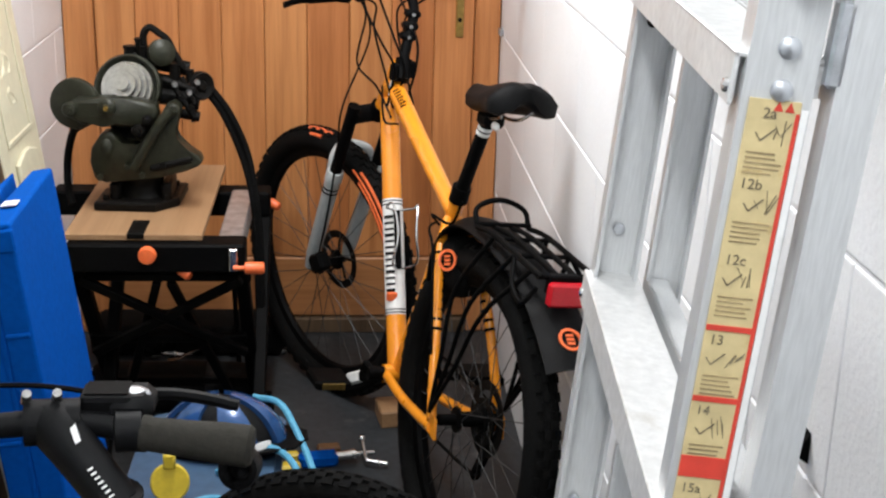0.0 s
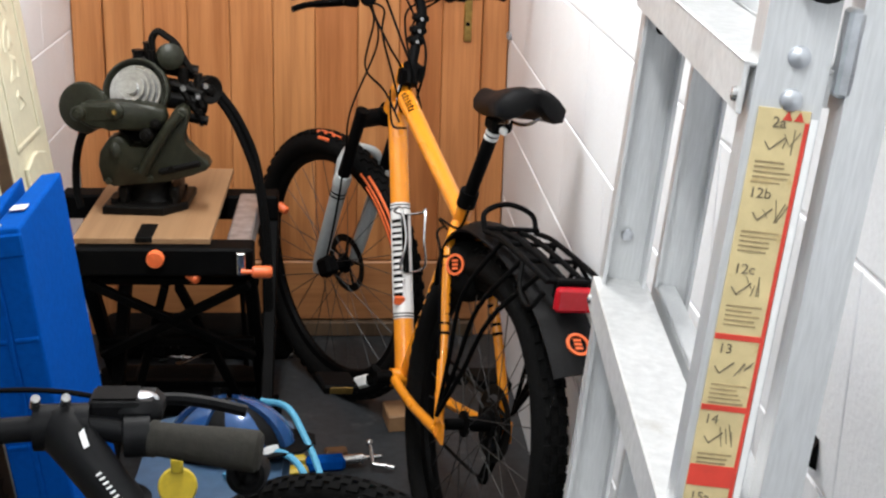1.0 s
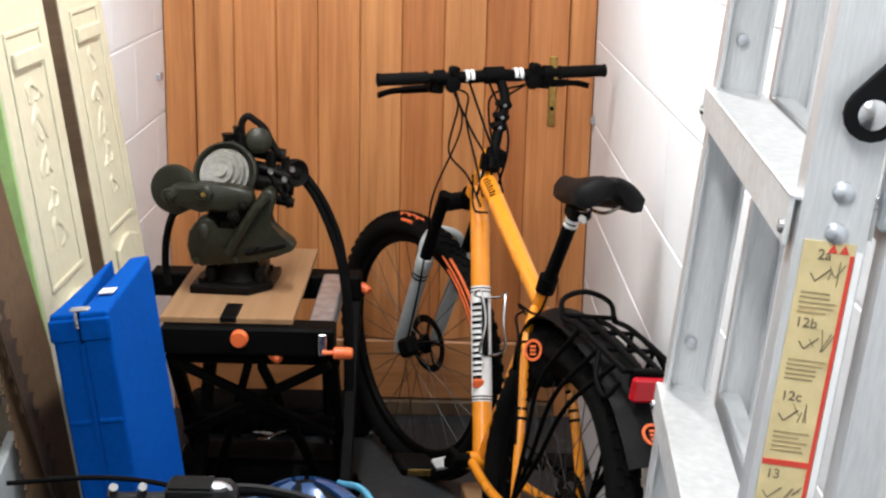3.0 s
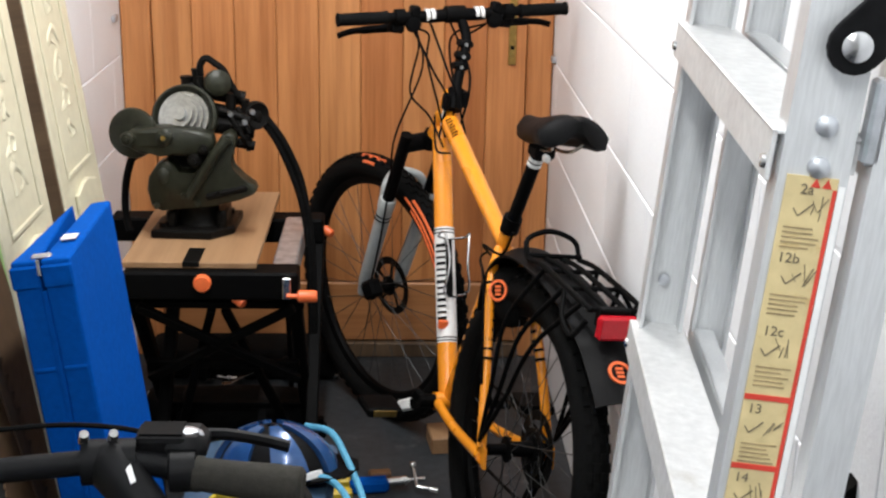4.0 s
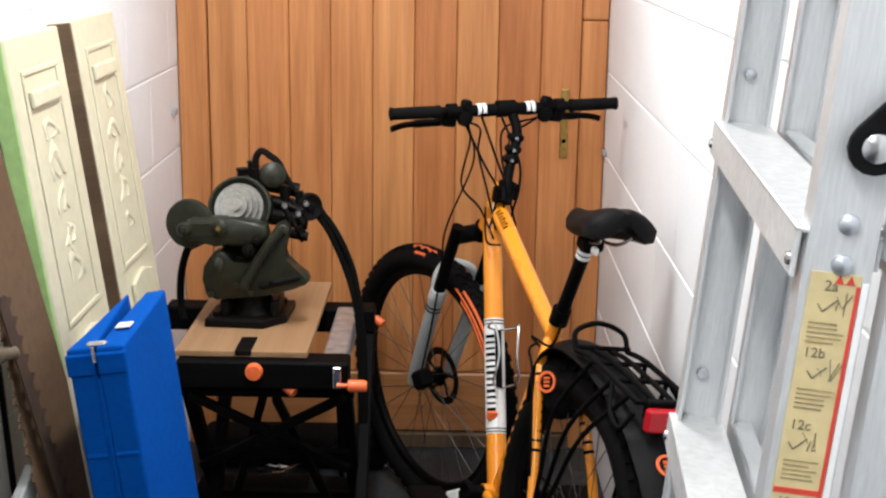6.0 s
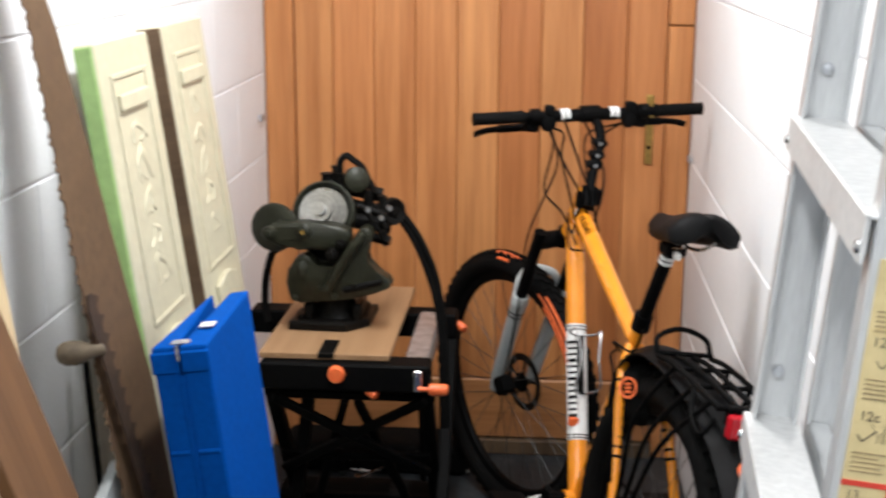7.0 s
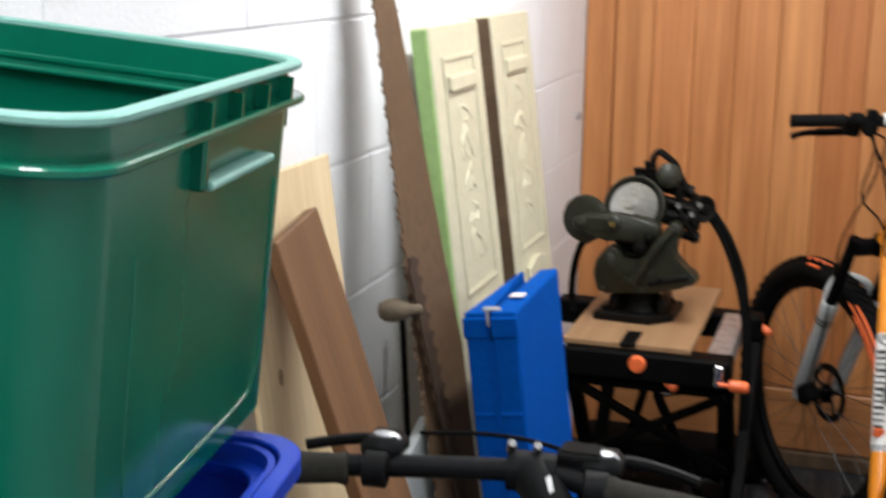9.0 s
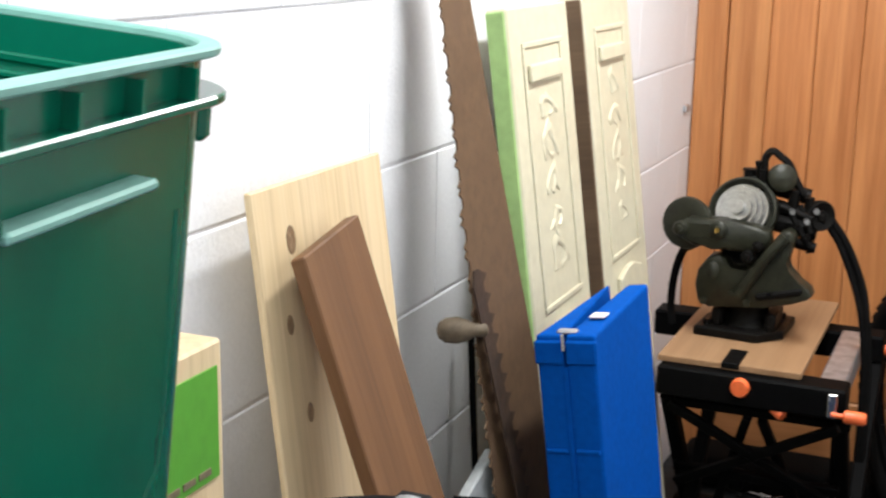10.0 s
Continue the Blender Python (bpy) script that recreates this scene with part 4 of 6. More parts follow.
# seat post, saddle
tube("seat_clamp", SC + Vector((-0.010, 0, 0.028)), SC + Vector((-0.022, 0, 0.062)), 0.0205, 0.0205, M_BLACK, bike)
sp0, sp1 = SC + Vector((-0.02, 0, 0.05)), Vector((0.128, 0, 0.955))
post = tube("seat_post", sp0, sp1, 0.0145, 0.0145, M_BLACK, bike)
dsp = (sp1 - sp0).normalized()
bm = BM()
for s in (0.152, 0.164):
    rod(bm, sp0 + dsp * s, sp0 + dsp * (s + 0.008), 0.0152, n=16)
part("post_ring", bm, M_WHITE, post, "white ring mark")
SM = Matrix.Translation((0.098, -0.010, 0.996)) @ pose(0, 0, 0, 0, 6, 0) @ Matrix.Diagonal((0.97, 1.0, 1.12, 1))
bm = BM()
rows = []
for u in np.linspace(0, 1, 19):
    x = -0.118 + 0.268 * u
    end = min(1.0, 0.45 + 2.1 * math.sqrt(max(0.0, u) * 0.9)) * (1 if u < 0.96 else 0.7)
    half = (0.060 * (1 - u) ** 0.8 + 0.020) * end
    top = 0.026 + 0.010 * math.cos((u - 0.05) * 4.0) - 0.016 * (1 - end)
    droop = 0.022 + 0.012 * (1 - u) ** 1.5
    thick = (0.034 + 0.020 * (1 - u)) * end
    row = []
    for q in np.linspace(-1, 1, 11):
        row.append(bm.verts.new(SM @ Vector((x, half * q, top - droop * abs(q) ** 2.4 - (0.006 if abs(q) < 0.15 and 0.05 < u < 0.7 else 0)))))
    for q in np.linspace(0.94, -0.94, 9):
        row.append(bm.verts.new(SM @ Vector((x, half * q, top - droop * abs(q) ** 2.4 - thick * (1 - abs(q) ** 4) ** 0.5 * (0.75 + 0.4 * abs(q))))))
    rows.append(row)
for r0, r1 in zip(rows, rows[1:]):
    n = len(r0)
    for j in range(n):
        bm.faces.new((r0[j], r0[(j + 1) % n], r1[(j + 1) % n], r1[j]))
bm.faces.new(rows[0])
bm.faces.new(rows[-1][::-1])
saddle = smooth(part("saddle", bm, M_BPLAST, bike, "black padded saddle"), 60)
bm = BM()
for s in (-1, 1):
    pipe(bm, curve_points([SM @ Vector((-0.08, s * 0.035, -0.012)), SM @ Vector((-0.04, s * 0.022, -0.032)), SM @ Vector((0.04, s * 0.022, -0.034)), SM @ Vector((0.12, s * 0.008, -0.012))]), 0.0035, 8)
part("saddle_rails", bm, M_STEEL, saddle)
part("saddle_clamp", box(BM(), 0.095, -0.022, 0.935, 0.145, 0.022, 0.962, 0.006), M_BLACK, saddle)
part("saddle_badge", box(BM(), 0.03, 0.018, 0.942, 0.055, 0.028, 0.958, 0.004), M_WHITE, saddle)
# rear wheel, guard, rack
wheel(bike, Matrix.Translation(HR + Vector((0, -0.006, 0.008))), 0.355, 0.034, M_BLACK, 0.074)
bm = BM()
g = []
line = curve_points([(0.215, 0, 0.575), (0.205, 0, 0.64), (0.15, 0, 0.71), (0.05, 0, 0.742), (-0.12, 0, 0.735), (-0.25, 0, 0.700), (-0.33, 0, 0.655), (-0.385, 0, 0.612)], 4)
for k, c in enumerate(line):
    tg = (line[min(k + 1, len(line) - 1)] - line[max(k - 1, 0)]).normalized()
    up_ = Vector((tg.z, 0, -tg.x))
    if up_.z < 0 or (k < 4 and up_.x < 0):
        up_ = -up_
    half = 0.046 + 0.006 * min(1, k / 8)
    ring = [bm.verts.new(c + Vector((0, half * v, 0)) + up_ * 0.020 * (1 - v * v)) for v in np.linspace(-1, 1, 7)]
    ring += [bm.verts.new(c + Vector((0, half * v * 0.97, 0)) + up_ * (0.020 * (1 - v * v) - 0.004)) for v in np.linspace(1, -1, 7)]
    g.append(ring)
for r0, r1 in zip(g, g[1:]):
    n = len(r0)
    for j in range(n):
        bm.faces.new((r0[j], r0[(j + 1) % n], r1[(j + 1) % n], r1[j]))
bm.faces.new(g[0])
bm.faces.new(g[-1][::-1])
guard = smooth(part("rear_mudguard", bm, M_BPLAST, bike, "broad black plastic mudguard"), 60)
bm = BM()
lathe(bm, [(0.0, -0.075), (0.026, -0.070), (0.041, -0.045), (0.046, 0.0), (0.042, 0.035), (0.026, 0.052), (0.0, 0.055)], axis_m((0.150, 0, 0.640), (0.35, 0, 1)), 20)
smooth(part("guard_front", bm, M_RUBBER, guard), 60)
for c, nrm in ((Vector((-0.352, 0.0, 0.663)), Vector((-0.62, 0, 0.78))), (Vector((0.128, 0.041, 0.650)), Vector((-0.5, 0.85, 0.2)))):
    bm = BM()
    fm = axis_m(c, nrm, (0, 1, 0))
    lathe(bm, [(0.0225, 0), (0.0225, 0.003), (0.017, 0.003), (0.017, 0)], fm, 24, True)
    for s in (-0.008, 0.0, 0.008):
        box(bm, -0.007, s - 0.0024, 0.0, 0.007, s + 0.0024, 0.003, m=fm)
    part("round_mark", bm, M_ORPLAST, guard, "round orange mark")
def RK(x, y, z):
    """Rack coordinates: a short rack that falls slightly towards its rear."""
    return Vector((0.03 + (x - 0.12) * 0.69, y - 0.006, z - 0.027 - 0.030 * (0.12 - x)))


rack = BM()
for s in (-0.055, -0.018, 0.018, 0.055):
    pipe(rack, curve_points([RK(0.07, s, 0.79), RK(-0.05, s, 0.802), RK(-0.30, s, 0.80), RK(-0.345, s * 0.9, 0.797)], 4), 0.0055, 8)
rk = smooth(part("rack_platform", rack, M_BLACK, bike, "black tubular luggage rack"))
for x in (0.065, -0.06, -0.19, -0.34):
    smooth(part("rack_crossbar", pipe(BM(), [RK(x, -0.057, 0.797), RK(x, 0.057, 0.797)], 0.005, 8), M_BLACK, rk))
smooth(part("rack_hoop", pipe(BM(), curve_points([RK(0.07, -0.055, 0.79), RK(0.105, -0.05, 0.82), RK(0.12, 0, 0.835), RK(0.105, 0.05, 0.82), RK(0.07, 0.055, 0.79)]), 0.0055, 8), M_BLACK, rk))
for s in (-1, 1):
    for x in (-0.05, -0.19, -0.30):
        smooth(part("rack_leg", pipe(BM(), curve_points([RK(x, s * 0.056, 0.797), Vector((x * 0.55, s * 0.084, 0.64)), Vector((x * 0.28, s * 0.086, 0.50)), Vector((0.005, s * 0.084, 0.37))], 5), 0.0048, 8), M_BLACK, rk))
    smooth(part("rack_side_loop", pipe(BM(), curve_points([RK(-0.20, s * 0.058, 0.797), RK(-0.26, s * 0.075, 0.76), RK(-0.33, s * 0.075, 0.745), RK(-0.355, s * 0.06, 0.78)], 5), 0.0048, 8), M_BLACK, rk))
part("rear_reflector", box(BM(), -0.318, -0.040, 0.708, -0.300, 0.036, 0.752, 0.005), M_RED, rk, "red plastic reflector")
part("reflector_bracket", box(BM(), -0.301, -0.03, 0.725, -0.280, 0.03, 0.762, 0.003), M_BLACK, rk)
# drive train
bm = BM()
lathe(bm, [(0.030, -0.048), (0.088, -0.048), (0.092, -0.046), (0.088, -0.044), (0.030, -0.044)], Matrix.Translation(BBP) @ pose(0, 0, 0, 90) @ Matrix.Diagonal((1, 1, -1, 1)), 44, True)
part("chainring", bm, M_GREASE_SHADE, bike)
bm = BM()
bar(bm, BBP + Vector((0, 0.062, 0)), BBP + Vector((0.025, 0.078, 0.015)), 0.03, 0.016, (0, 1, 0), 0.004)
CE = BBP + Vector((0.085, 0.084, -0.050))
bar(bm, BBP + Vector((0, 0.064, 0)), CE, 0.026, 0.013, (0, 1, 0), 0.004)
rod(bm, BBP + Vector((0, 0.03, 0)), BBP + Vector((0, 0.074, 0)), 0.017)
cr = smooth(part("crank_arm", bm, M_BLACK, bike), 30)
CM = (BBP + Vector((0, 0.064, 0))).lerp(CE, 0.45)
part("crank_end", bar(BM(), CM, CE + (CE - CM) * 0.12, 0.028, 0.015, (0, 1, 0), 0.004), M_WHITE, cr, "worn white crank end")
pd = part("pedal", box(BM(), CE.x - 0.045, CE.y + 0.008, CE.z - 0.012, CE.x + 0.045, CE.y + 0.095, CE.z + 0.012, 0.006), M_BLACK, cr)
part("pedal_reflector", box(BM(), CE.x - 0.048, CE.y + 0.025, CE.z - 0.008, CE.x - 0.0455, CE.y + 0.08, CE.z + 0.008, 0.001), M_BRASS, cr, "amber pedal reflector")
bm = BM()
CE2 = BBP + Vector((-0.155, -0.082, 0.06))
bar(bm, BBP + Vector((0, -0.064, 0)), CE2, 0.026, 0.013, (0, 1, 0), 0.004)
part("crank_arm", bm, M_BLACK, bike)
part("pedal", box(BM(), CE2.x - 0.045, CE2.y - 0.095, CE2.z - 0.012, CE2.x + 0.045, CE2.y - 0.008, CE2.z + 0.012, 0.006), M_BLACK, bike)
bm = BM()
for k in range(6):
    r = 0.022 + 0.006 * k
    lathe(bm, [(r - 0.01, -0.036 - 0 + 0.004 * (k - 5) * 1.0), (r, -0.035 + 0.004 * (k - 5)), (r, -0.033 + 0.004 * (k - 5)), (r - 0.01, -0.032 + 0.004 * (k - 5))], Matrix.Translation(HR) @ pose(0, 0, 0, -90), 30, True)
part("cassette", bm, M_GREASE_SHADE, bike)
bm = BM()
pipe(bm, curve_points([BBP + Vector((0, -0.046, 0.09)), HR + Vector((0.0, -0.05, 0.04)), HR + Vector((-0.04, -0.05, 0)), HR + Vector((0.02, -0.055, -0.10)), HR + Vector((0.06, -0.055, -0.14)), BBP + Vector((0, -0.046, -0.09)), BBP + Vector((0.09, -0.046, 0.0)), BBP + Vector((0, -0.046, 0.09))], 6), 0.004, 5)
part("chain", bm, M_GREASE_SHADE, bike)
part("derailleur", bar(BM(), HR + Vector((-0.005, -0.062, -0.03)), HR + Vector((0.05, -0.062, -0.15)), 0.022, 0.02, (0, 1, 0), 0.005), M_BLACK, bike)
# bottle cage wire on the down tube
bm = BM()
q0 = A2 + dt * 0.03
nrm = Vector((dt.z, 0, -dt.x))
if nrm.x > 0:
    nrm = -nrm
for s in (-1, 1):
    pipe(bm, curve_points([q0 + nrm * 0.024 + Vector((0, s * 0.006, 0)), q0 + nrm * 0.05 + Vector((0, s * 0.034, 0)), q0 + nrm * 0.085 + Vector((0, s * 0.03, 0)), q0 + dt * 0.07 + nrm * 0.09 + Vector((0, s * 0.022, 0)), q0 + dt * 0.13 + nrm * 0.07 + Vector((0, s * 0.03, 0)), q0 + dt * 0.14 + nrm * 0.03 + Vector((0, s * 0.008, 0))]), 0.0028, 6)
smooth(part("bottle_cage", bm, M_STEEL, bike, "bent steel wire bottle cage"))
part("cage_plate", bar(BM(), q0 + nrm * 0.026, q0 + nrm * 0.026 + dt * 0.14, 0.016, 0.004, nrm, 0.001), M_BLACK, bike)

# steered parts
ST0, ST1 = Vector((0.655, 0, 1.0)), Vector((0.745, 0, 0.805))
axd = (ST0 - ST1).normalized()
STEER = Matrix.Translation(ST1) @ Matrix.Rotation(radians(20), 4, axd) @ Matrix.Translation(-ST1)


def S(x, y, z):
    return STEER @ Vector((x, y, z))


FH = Vector((0.985, 0, 0.367))
fk = tube("fork_crown", S(0.778, -0.064, 0.822), S(0.778, 0.064, 0.822), 0.022, 0.022, M_BLACK, bike, "black fork crown")
tube("steerer", S(0.772, 0, 0.815), S(0.748, 0, 0.845), 0.024, 0.024, M_BLACK, fk)
dirf = (FH - Vector((0.782, 0, 0.82))).normalized()
for s in (-1, 1):
    top = Vector((0.782, s * 0.064, 0.82))
    mid = top + dirf * 0.17
    tube("stanchion", S(*(top - dirf * 0.03)), S(*mid), 0.0155, 0.0155, M_BLACK, fk)
    bm = BM()
    end = Vector((FH.x, s * 0.058, FH.z))
    pipe(bm, [S(*mid), S(*(mid + dirf * 0.006)), S(*(mid + dirf * 0.03)), S(*(mid + dirf * 0.031)), S(*end.lerp(mid, 0.15)), S(*end)], [0.020, 0.0225, 0.0225, 0.020, 0.0185, 0.013], 16)
    lg = smooth(part("fork_leg", bm, M_FORK, fk, "pale grey fork leg"))
    bm = BM()
    for q in (0.05, 0.062):
        rod(bm, S(*(mid + dirf * q)), S(*(mid + dirf * (q + 0.004))), 0.0206, n=16)
    part("leg_stripe", bm, M_BLACK, lg)
bm = BM()
pipe(bm, curve_points([S(*(Vector((0.782, -0.062, 0.82)) + dirf * 0.18 + Vector((0.02, 0, 0)))), S(0.875, -0.05, 0.70), S(0.90, 0, 0.715), S(0.875, 0.05, 0.70), S(*(Vector((0.782, 0.062, 0.82)) + dirf * 0.18 + Vector((0.02, 0, 0))))]), 0.012, 10)
smooth(part("fork_brace", bm, M_FORK, fk))
wheel(fk, STEER @ Matrix.Translation(FH), 0.366, 0.031, M_BLACK, 0.056, True, True)
# orange flashes printed on the tyre and rim
for r, q0, q1, w_ in ((0.352, 122, 152, 0.0042), (0.340, 118, 150, 0.0036), (0.328, 124, 154, 0.0036), (0.364, 80, 97, 0.0058), (0.352, 84, 92, 0.005), (0.345, 255, 280, 0.0045)):
    pts = [STEER @ (FH + Vector((r * math.cos(q), math.sqrt(max(0.0, 0.031 ** 2 - (r - 0.335) ** 2)) - 0.0012, r * math.sin(q)))) for q in np.linspace(radians(q0), radians(q1), 10)]
    smooth(part("orange_flash", pipe(BM(), pts, w_, 6), M_ORPLAST, fk, "orange printed flash"))
part("brake_caliper", box(BM(), -0.03, 0.052, -0.02, 0.03, 0.088, 0.03, 0.008, STEER @ Matrix.Translation(FH + Vector((-0.07, 0, 0.03))) @ pose(0, 0, 0, 0, 30)), M_BLACK, fk)

INV = MB.inverted()
BL, BR_ = INV @ Vector((0.644, 2.313, 1.119)), INV @ Vector((1.205, 2.483, 1.132))
BC = (BL + BR_) / 2
bd = (BR_ - BL).normalized()
stm = BM()
P0 = S(0.668, 0, 0.935)
K0, K1 = P0.lerp(BC, 0.32) + bd * 0.012, P0.lerp(BC, 0.70) + bd * 0.030
pipe(stm, curve_points([P0, K0, K1, BC + bd * 0.012]), 0.0125, 12)
rod(stm, P0 - (K0 - P0) * 0.2, P0.lerp(K0, 0.5), 0.0205)
for q in (0.25, 0.55, 0.9):
    c = K0.lerp(K1, q)
    box(stm, -0.017, -0.016, -0.009, 0.017, 0.020, 0.009, 0.005, Matrix.Translation(c))
rod(stm, BC - bd * 0.024, BC + bd * 0.024, 0.021)
stem = smooth(part("stem", stm, M_BLACK, bike, "black handlebar stem"))
bm = BM()
for q in (0.25, 0.55, 0.9):
    c = K0.lerp(K1, q) + Vector((-0.015, 0.004, 0))
    rod(bm, c, c + Vector((-0.008, 0.002, 0)), 0.0045)
part("stem_bolt", bm, M_STEEL, stem)
hb = BM()
pipe(hb, [BL, BL.lerp(BC, 0.55), BC - bd * 0.06 + Vector((0, 0, -0.003)), BC, BC + bd * 0.06 + Vector((0, 0, -0.003)), BR_.lerp(BC, 0.55), BR_], [0.0115, 0.0115, 0.0155, 0.0158, 0.0155, 0.0115, 0.0115], 14)
hbar = smooth(part("handlebar", hb, M_BLACK, bike, "flat black handlebar"))
for s in (-0.075, -0.062, 0.05, 0.063):
    part("white_ring", rod(BM(), BC + bd * s, BC + bd * (s + 0.009), 0.0163, n=16), M_WHITE, hbar)
back = (INV.to_3x3() @ Vector((0.28, -0.95, 0))).normalized()
for e, s in ((BL, 1), (BR_, -1)):
    dd = bd * s
    bm = BM()
    lathe(bm, [(0.012, 0), (0.0165, 0.002), (0.0165, 0.006), (0.0148, 0.008), (0.0155, 0.06), (0.0150, 0.115), (0.0165, 0.118), (0.0165, 0.125), (0.012, 0.126)], axis_m(e, dd), 18)
    smooth(part("grip", bm, M_RUBBER, hbar, "dark brown rubber grip"))
    bm = BM()
    c = e + dd * 0.155
    lathe(bm, [(0.0115, -0.012), (0.019, -0.012), (0.019, 0.012), (0.0115, 0.012)], axis_m(c, dd), 14, True)
    box(bm, -0.02, -0.018, -0.024, 0.02, 0.018, 0.006, 0.006, Matrix.Translation(c + Vector((0.022, 0, -0.016))))
    pipe(bm, curve_points([c + Vector((0.03, 0, -0.03)), c - dd * 0.04 + Vector((0.05, 0, -0.034)), c - dd * 0.10 + Vector((0.048, 0, -0.036)), c - dd * 0.135 + Vector((0.042, 0, -0.044))]), [0.008] * 10 + [0.0062] * 9, 8, flat=1.5)
    smooth(part("brake_lever", bm, M_BLACK, hbar))
    bm = BM()
    c2 = e + dd * 0.19
    lathe(bm, [(0.004, -0.012), (0.017, -0.010), (0.021, 0.0), (0.017, 0.010), (0.004, 0.012)], axis_m(c2 + Vector((-0.004, 0, -0.018)), back), 16)
    box(bm, -0.015, -0.012, -0.012, 0.015, 0.012, 0.016, 0.005, Matrix.Translation(c2 + Vector((0.0, 0, 0.010))))
    smooth(part("gear_shifter", bm, M_BLACK, hbar))
for e, s, spread in ((BL, 1, 0.05), (BR_, -1, 0.02)):
    c = e + bd * s * 0.20 + Vector((0.02, 0, -0.03))
    cable(hbar, [c, c + bd * s * 0.06 + Vector((0.055, 0, -0.03)), BC + bd * (-s) * 0.03 + Vector((0.07, 0, -0.12)), S(0.69, s * 0.03, 0.93), S(0.66, s * 0.03, 0.86)])
    cable(hbar, [c, c + bd * s * 0.04 + Vector((0.06, 0, -0.06)), BC + bd * (-s) * 0.06 + Vector((0.08, 0, -0.20)), S(0.72, s * 0.035, 0.90), Vector((0.62, s * 0.024, 0.84))])
cable(hbar, [BL + bd * 0.21 + Vector((0.02, 0, -0.04)), BL + bd * 0.25 + Vector((0.06, 0, -0.14)), S(0.74, 0.12, 0.86), S(0.79, 0.10, 0.74), S(0.87, 0.075, 0.56), S(0.93, 0.07, 0.40)])
for k, (dx, dy) in enumerate(((-0.02, 0.034), (-0.028, 0.012), (-0.022, -0.03))):
    cable(hbar, [BC + bd * (0.05 * (k - 2)) + Vector((0.03, 0, -0.02)), S(0.70 + dx, dy * 1.6, 1.02), S(0.672 + dx, dy, 0.96), S(0.69 + dx, dy * 0.9, 0.90), Vector((0.66, dy * 0.7, 0.855))], 0.0032)
for s in (-1, 1):
    part("cable_stop", box(BM(), -0.012, -0.008, -0.02, 0.012, 0.008, 0.02, 0.004, Matrix.Translation(S(0.665, s * 0.026, 0.945))), M_BLACK, hbar)
cable(bike, [Vector((0.70, 0.028, 0.90)), Vector((0.64, 0.034, 0.83)), Vector((0.60, 0.012, 0.83))])
cable(bike, [Vector((0.24, 0.03, 0.70)), Vector((0.18, 0.07, 0.70)), Vector((0.13, 0.075, 0.66)), Vector((0.06, 0.075, 0.47))])
cable(bike, [Vector((0.25, 0.02, 0.69)), Vector((0.20, 0.06, 0.725)), Vector((0.12, 0.05, 0.73)), Vector((0.07, 0.055, 0.79))])

# ---- step ladder ----
SL = 0.090
UL = Vector((0.075, 0.997, 0)).normalized()
VL = Vector((SL, 0, 1)).normalized()
VL = (VL - UL * VL.dot(UL)).normalized()
ML = Matrix.Translation((0.997 - 1.451 * SL, -0.14, 0.0)) @ Matrix((VL.cross(UL) * -1, UL, VL)).transposed().to_4x4()
# local x: depth towards the wall, y: along the treads, z: up the rails
ladder = thing("step_ladder", "tall aluminium step ladder folded flat and leaning on the wall", "ladder", ML)
SPAN, LEN = 0.405, 1.93


def channel(x0, x1, y, inward, z0, z1, t=0.003, lip=0.022):
    c = [(x0, 0), (x1, 0), (x1, lip), (x1 - t, lip), (x1 - t, t), (x0 + t, t), (x0 + t, lip), (x0, lip)]
    return slab(BM(), [(x, y + v * inward) for x, v in c], z0, z1)


near = part("stile", channel(0.0, 0.0365, 0.0, 1, 0.0, LEN), M_ALU, ladder)
far = part("stile", channel(0.0, 0.0365, SPAN, -1, 0.0, LEN), M_ALU, ladder)
part("rear_stile", channel(0.046, 0.069, -0.004, 1, 0.0, LEN - 0.05), M_ALU, ladder)
part("rear_stile", channel(0.047, 0.079, SPAN + 0.004, -1, 0.0, LEN - 0.05, lip=0.012), M_ALU, ladder)
for k in range(7):
    z = 1.418 - 0.258 * (k - 1)
    tr = BM()
    box(tr, -0.006, 0.003, z - 0.028, -0.003, SPAN - 0.003, z, 0.0008)
    box(tr, -0.006, 0.003, z - 0.003, 0.040, SPAN - 0.003, z, 0.0008)
    box(tr, 0.037, 0.004, z - 0.02, 0.040, SPAN - 0.004, z - 0.003)
    tread = part("tread", tr, M_ALU_D, ladder, "worn ribbed aluminium tread")
    for y in (0.010, SPAN - 0.010):
        bm = BM()
        lathe(bm, [(0.0042, 0), (0.0036, 0.002), (0.0, 0.003)], axis_m((-0.006, y, z - 0.019), (-1, 0, 0)), 12)
        part("rivet", bm, M_STEEL, tread)
    part("gusset", slab(BM(), [(0.006, -0.0), (0.049, 0.0), (0.049, -0.020), (0.041, -0.031), (0.030, -0.028), (0.010, -0.016)], SPAN - 0.006, SPAN - 0.0032, Matrix.Translation((0, 0, z - 0.028)) @ Matrix(((1, 0, 0, 0), (0, 0, 1, 0), (0, 1, 0, 0), (0, 0, 0, 1)))), M_ALU, tread)
    for dz in (0.040, -0.043):
        bm = BM()
        lathe(bm, [(0.0052, 0), (0.0045, 0.002), (0.0, 0.003)], axis_m((0.017, SPAN - 0.0062, z + dz), (0, -1, 0)), 12)
        part("rivet", bm, M_GREASE_SHADE if dz < 0 else M_GALV, tread)
    bm = BM()
    box(bm, 0.047, 0.0, z - 0.024, 0.052, SPAN, z - 0.002, 0.001)
    box(bm, 0.047, 0.0, z - 0.005, 0.067, SPAN, z - 0.002, 0.001)
    part("rear_crossbar", bm, M_ALU, ladder)
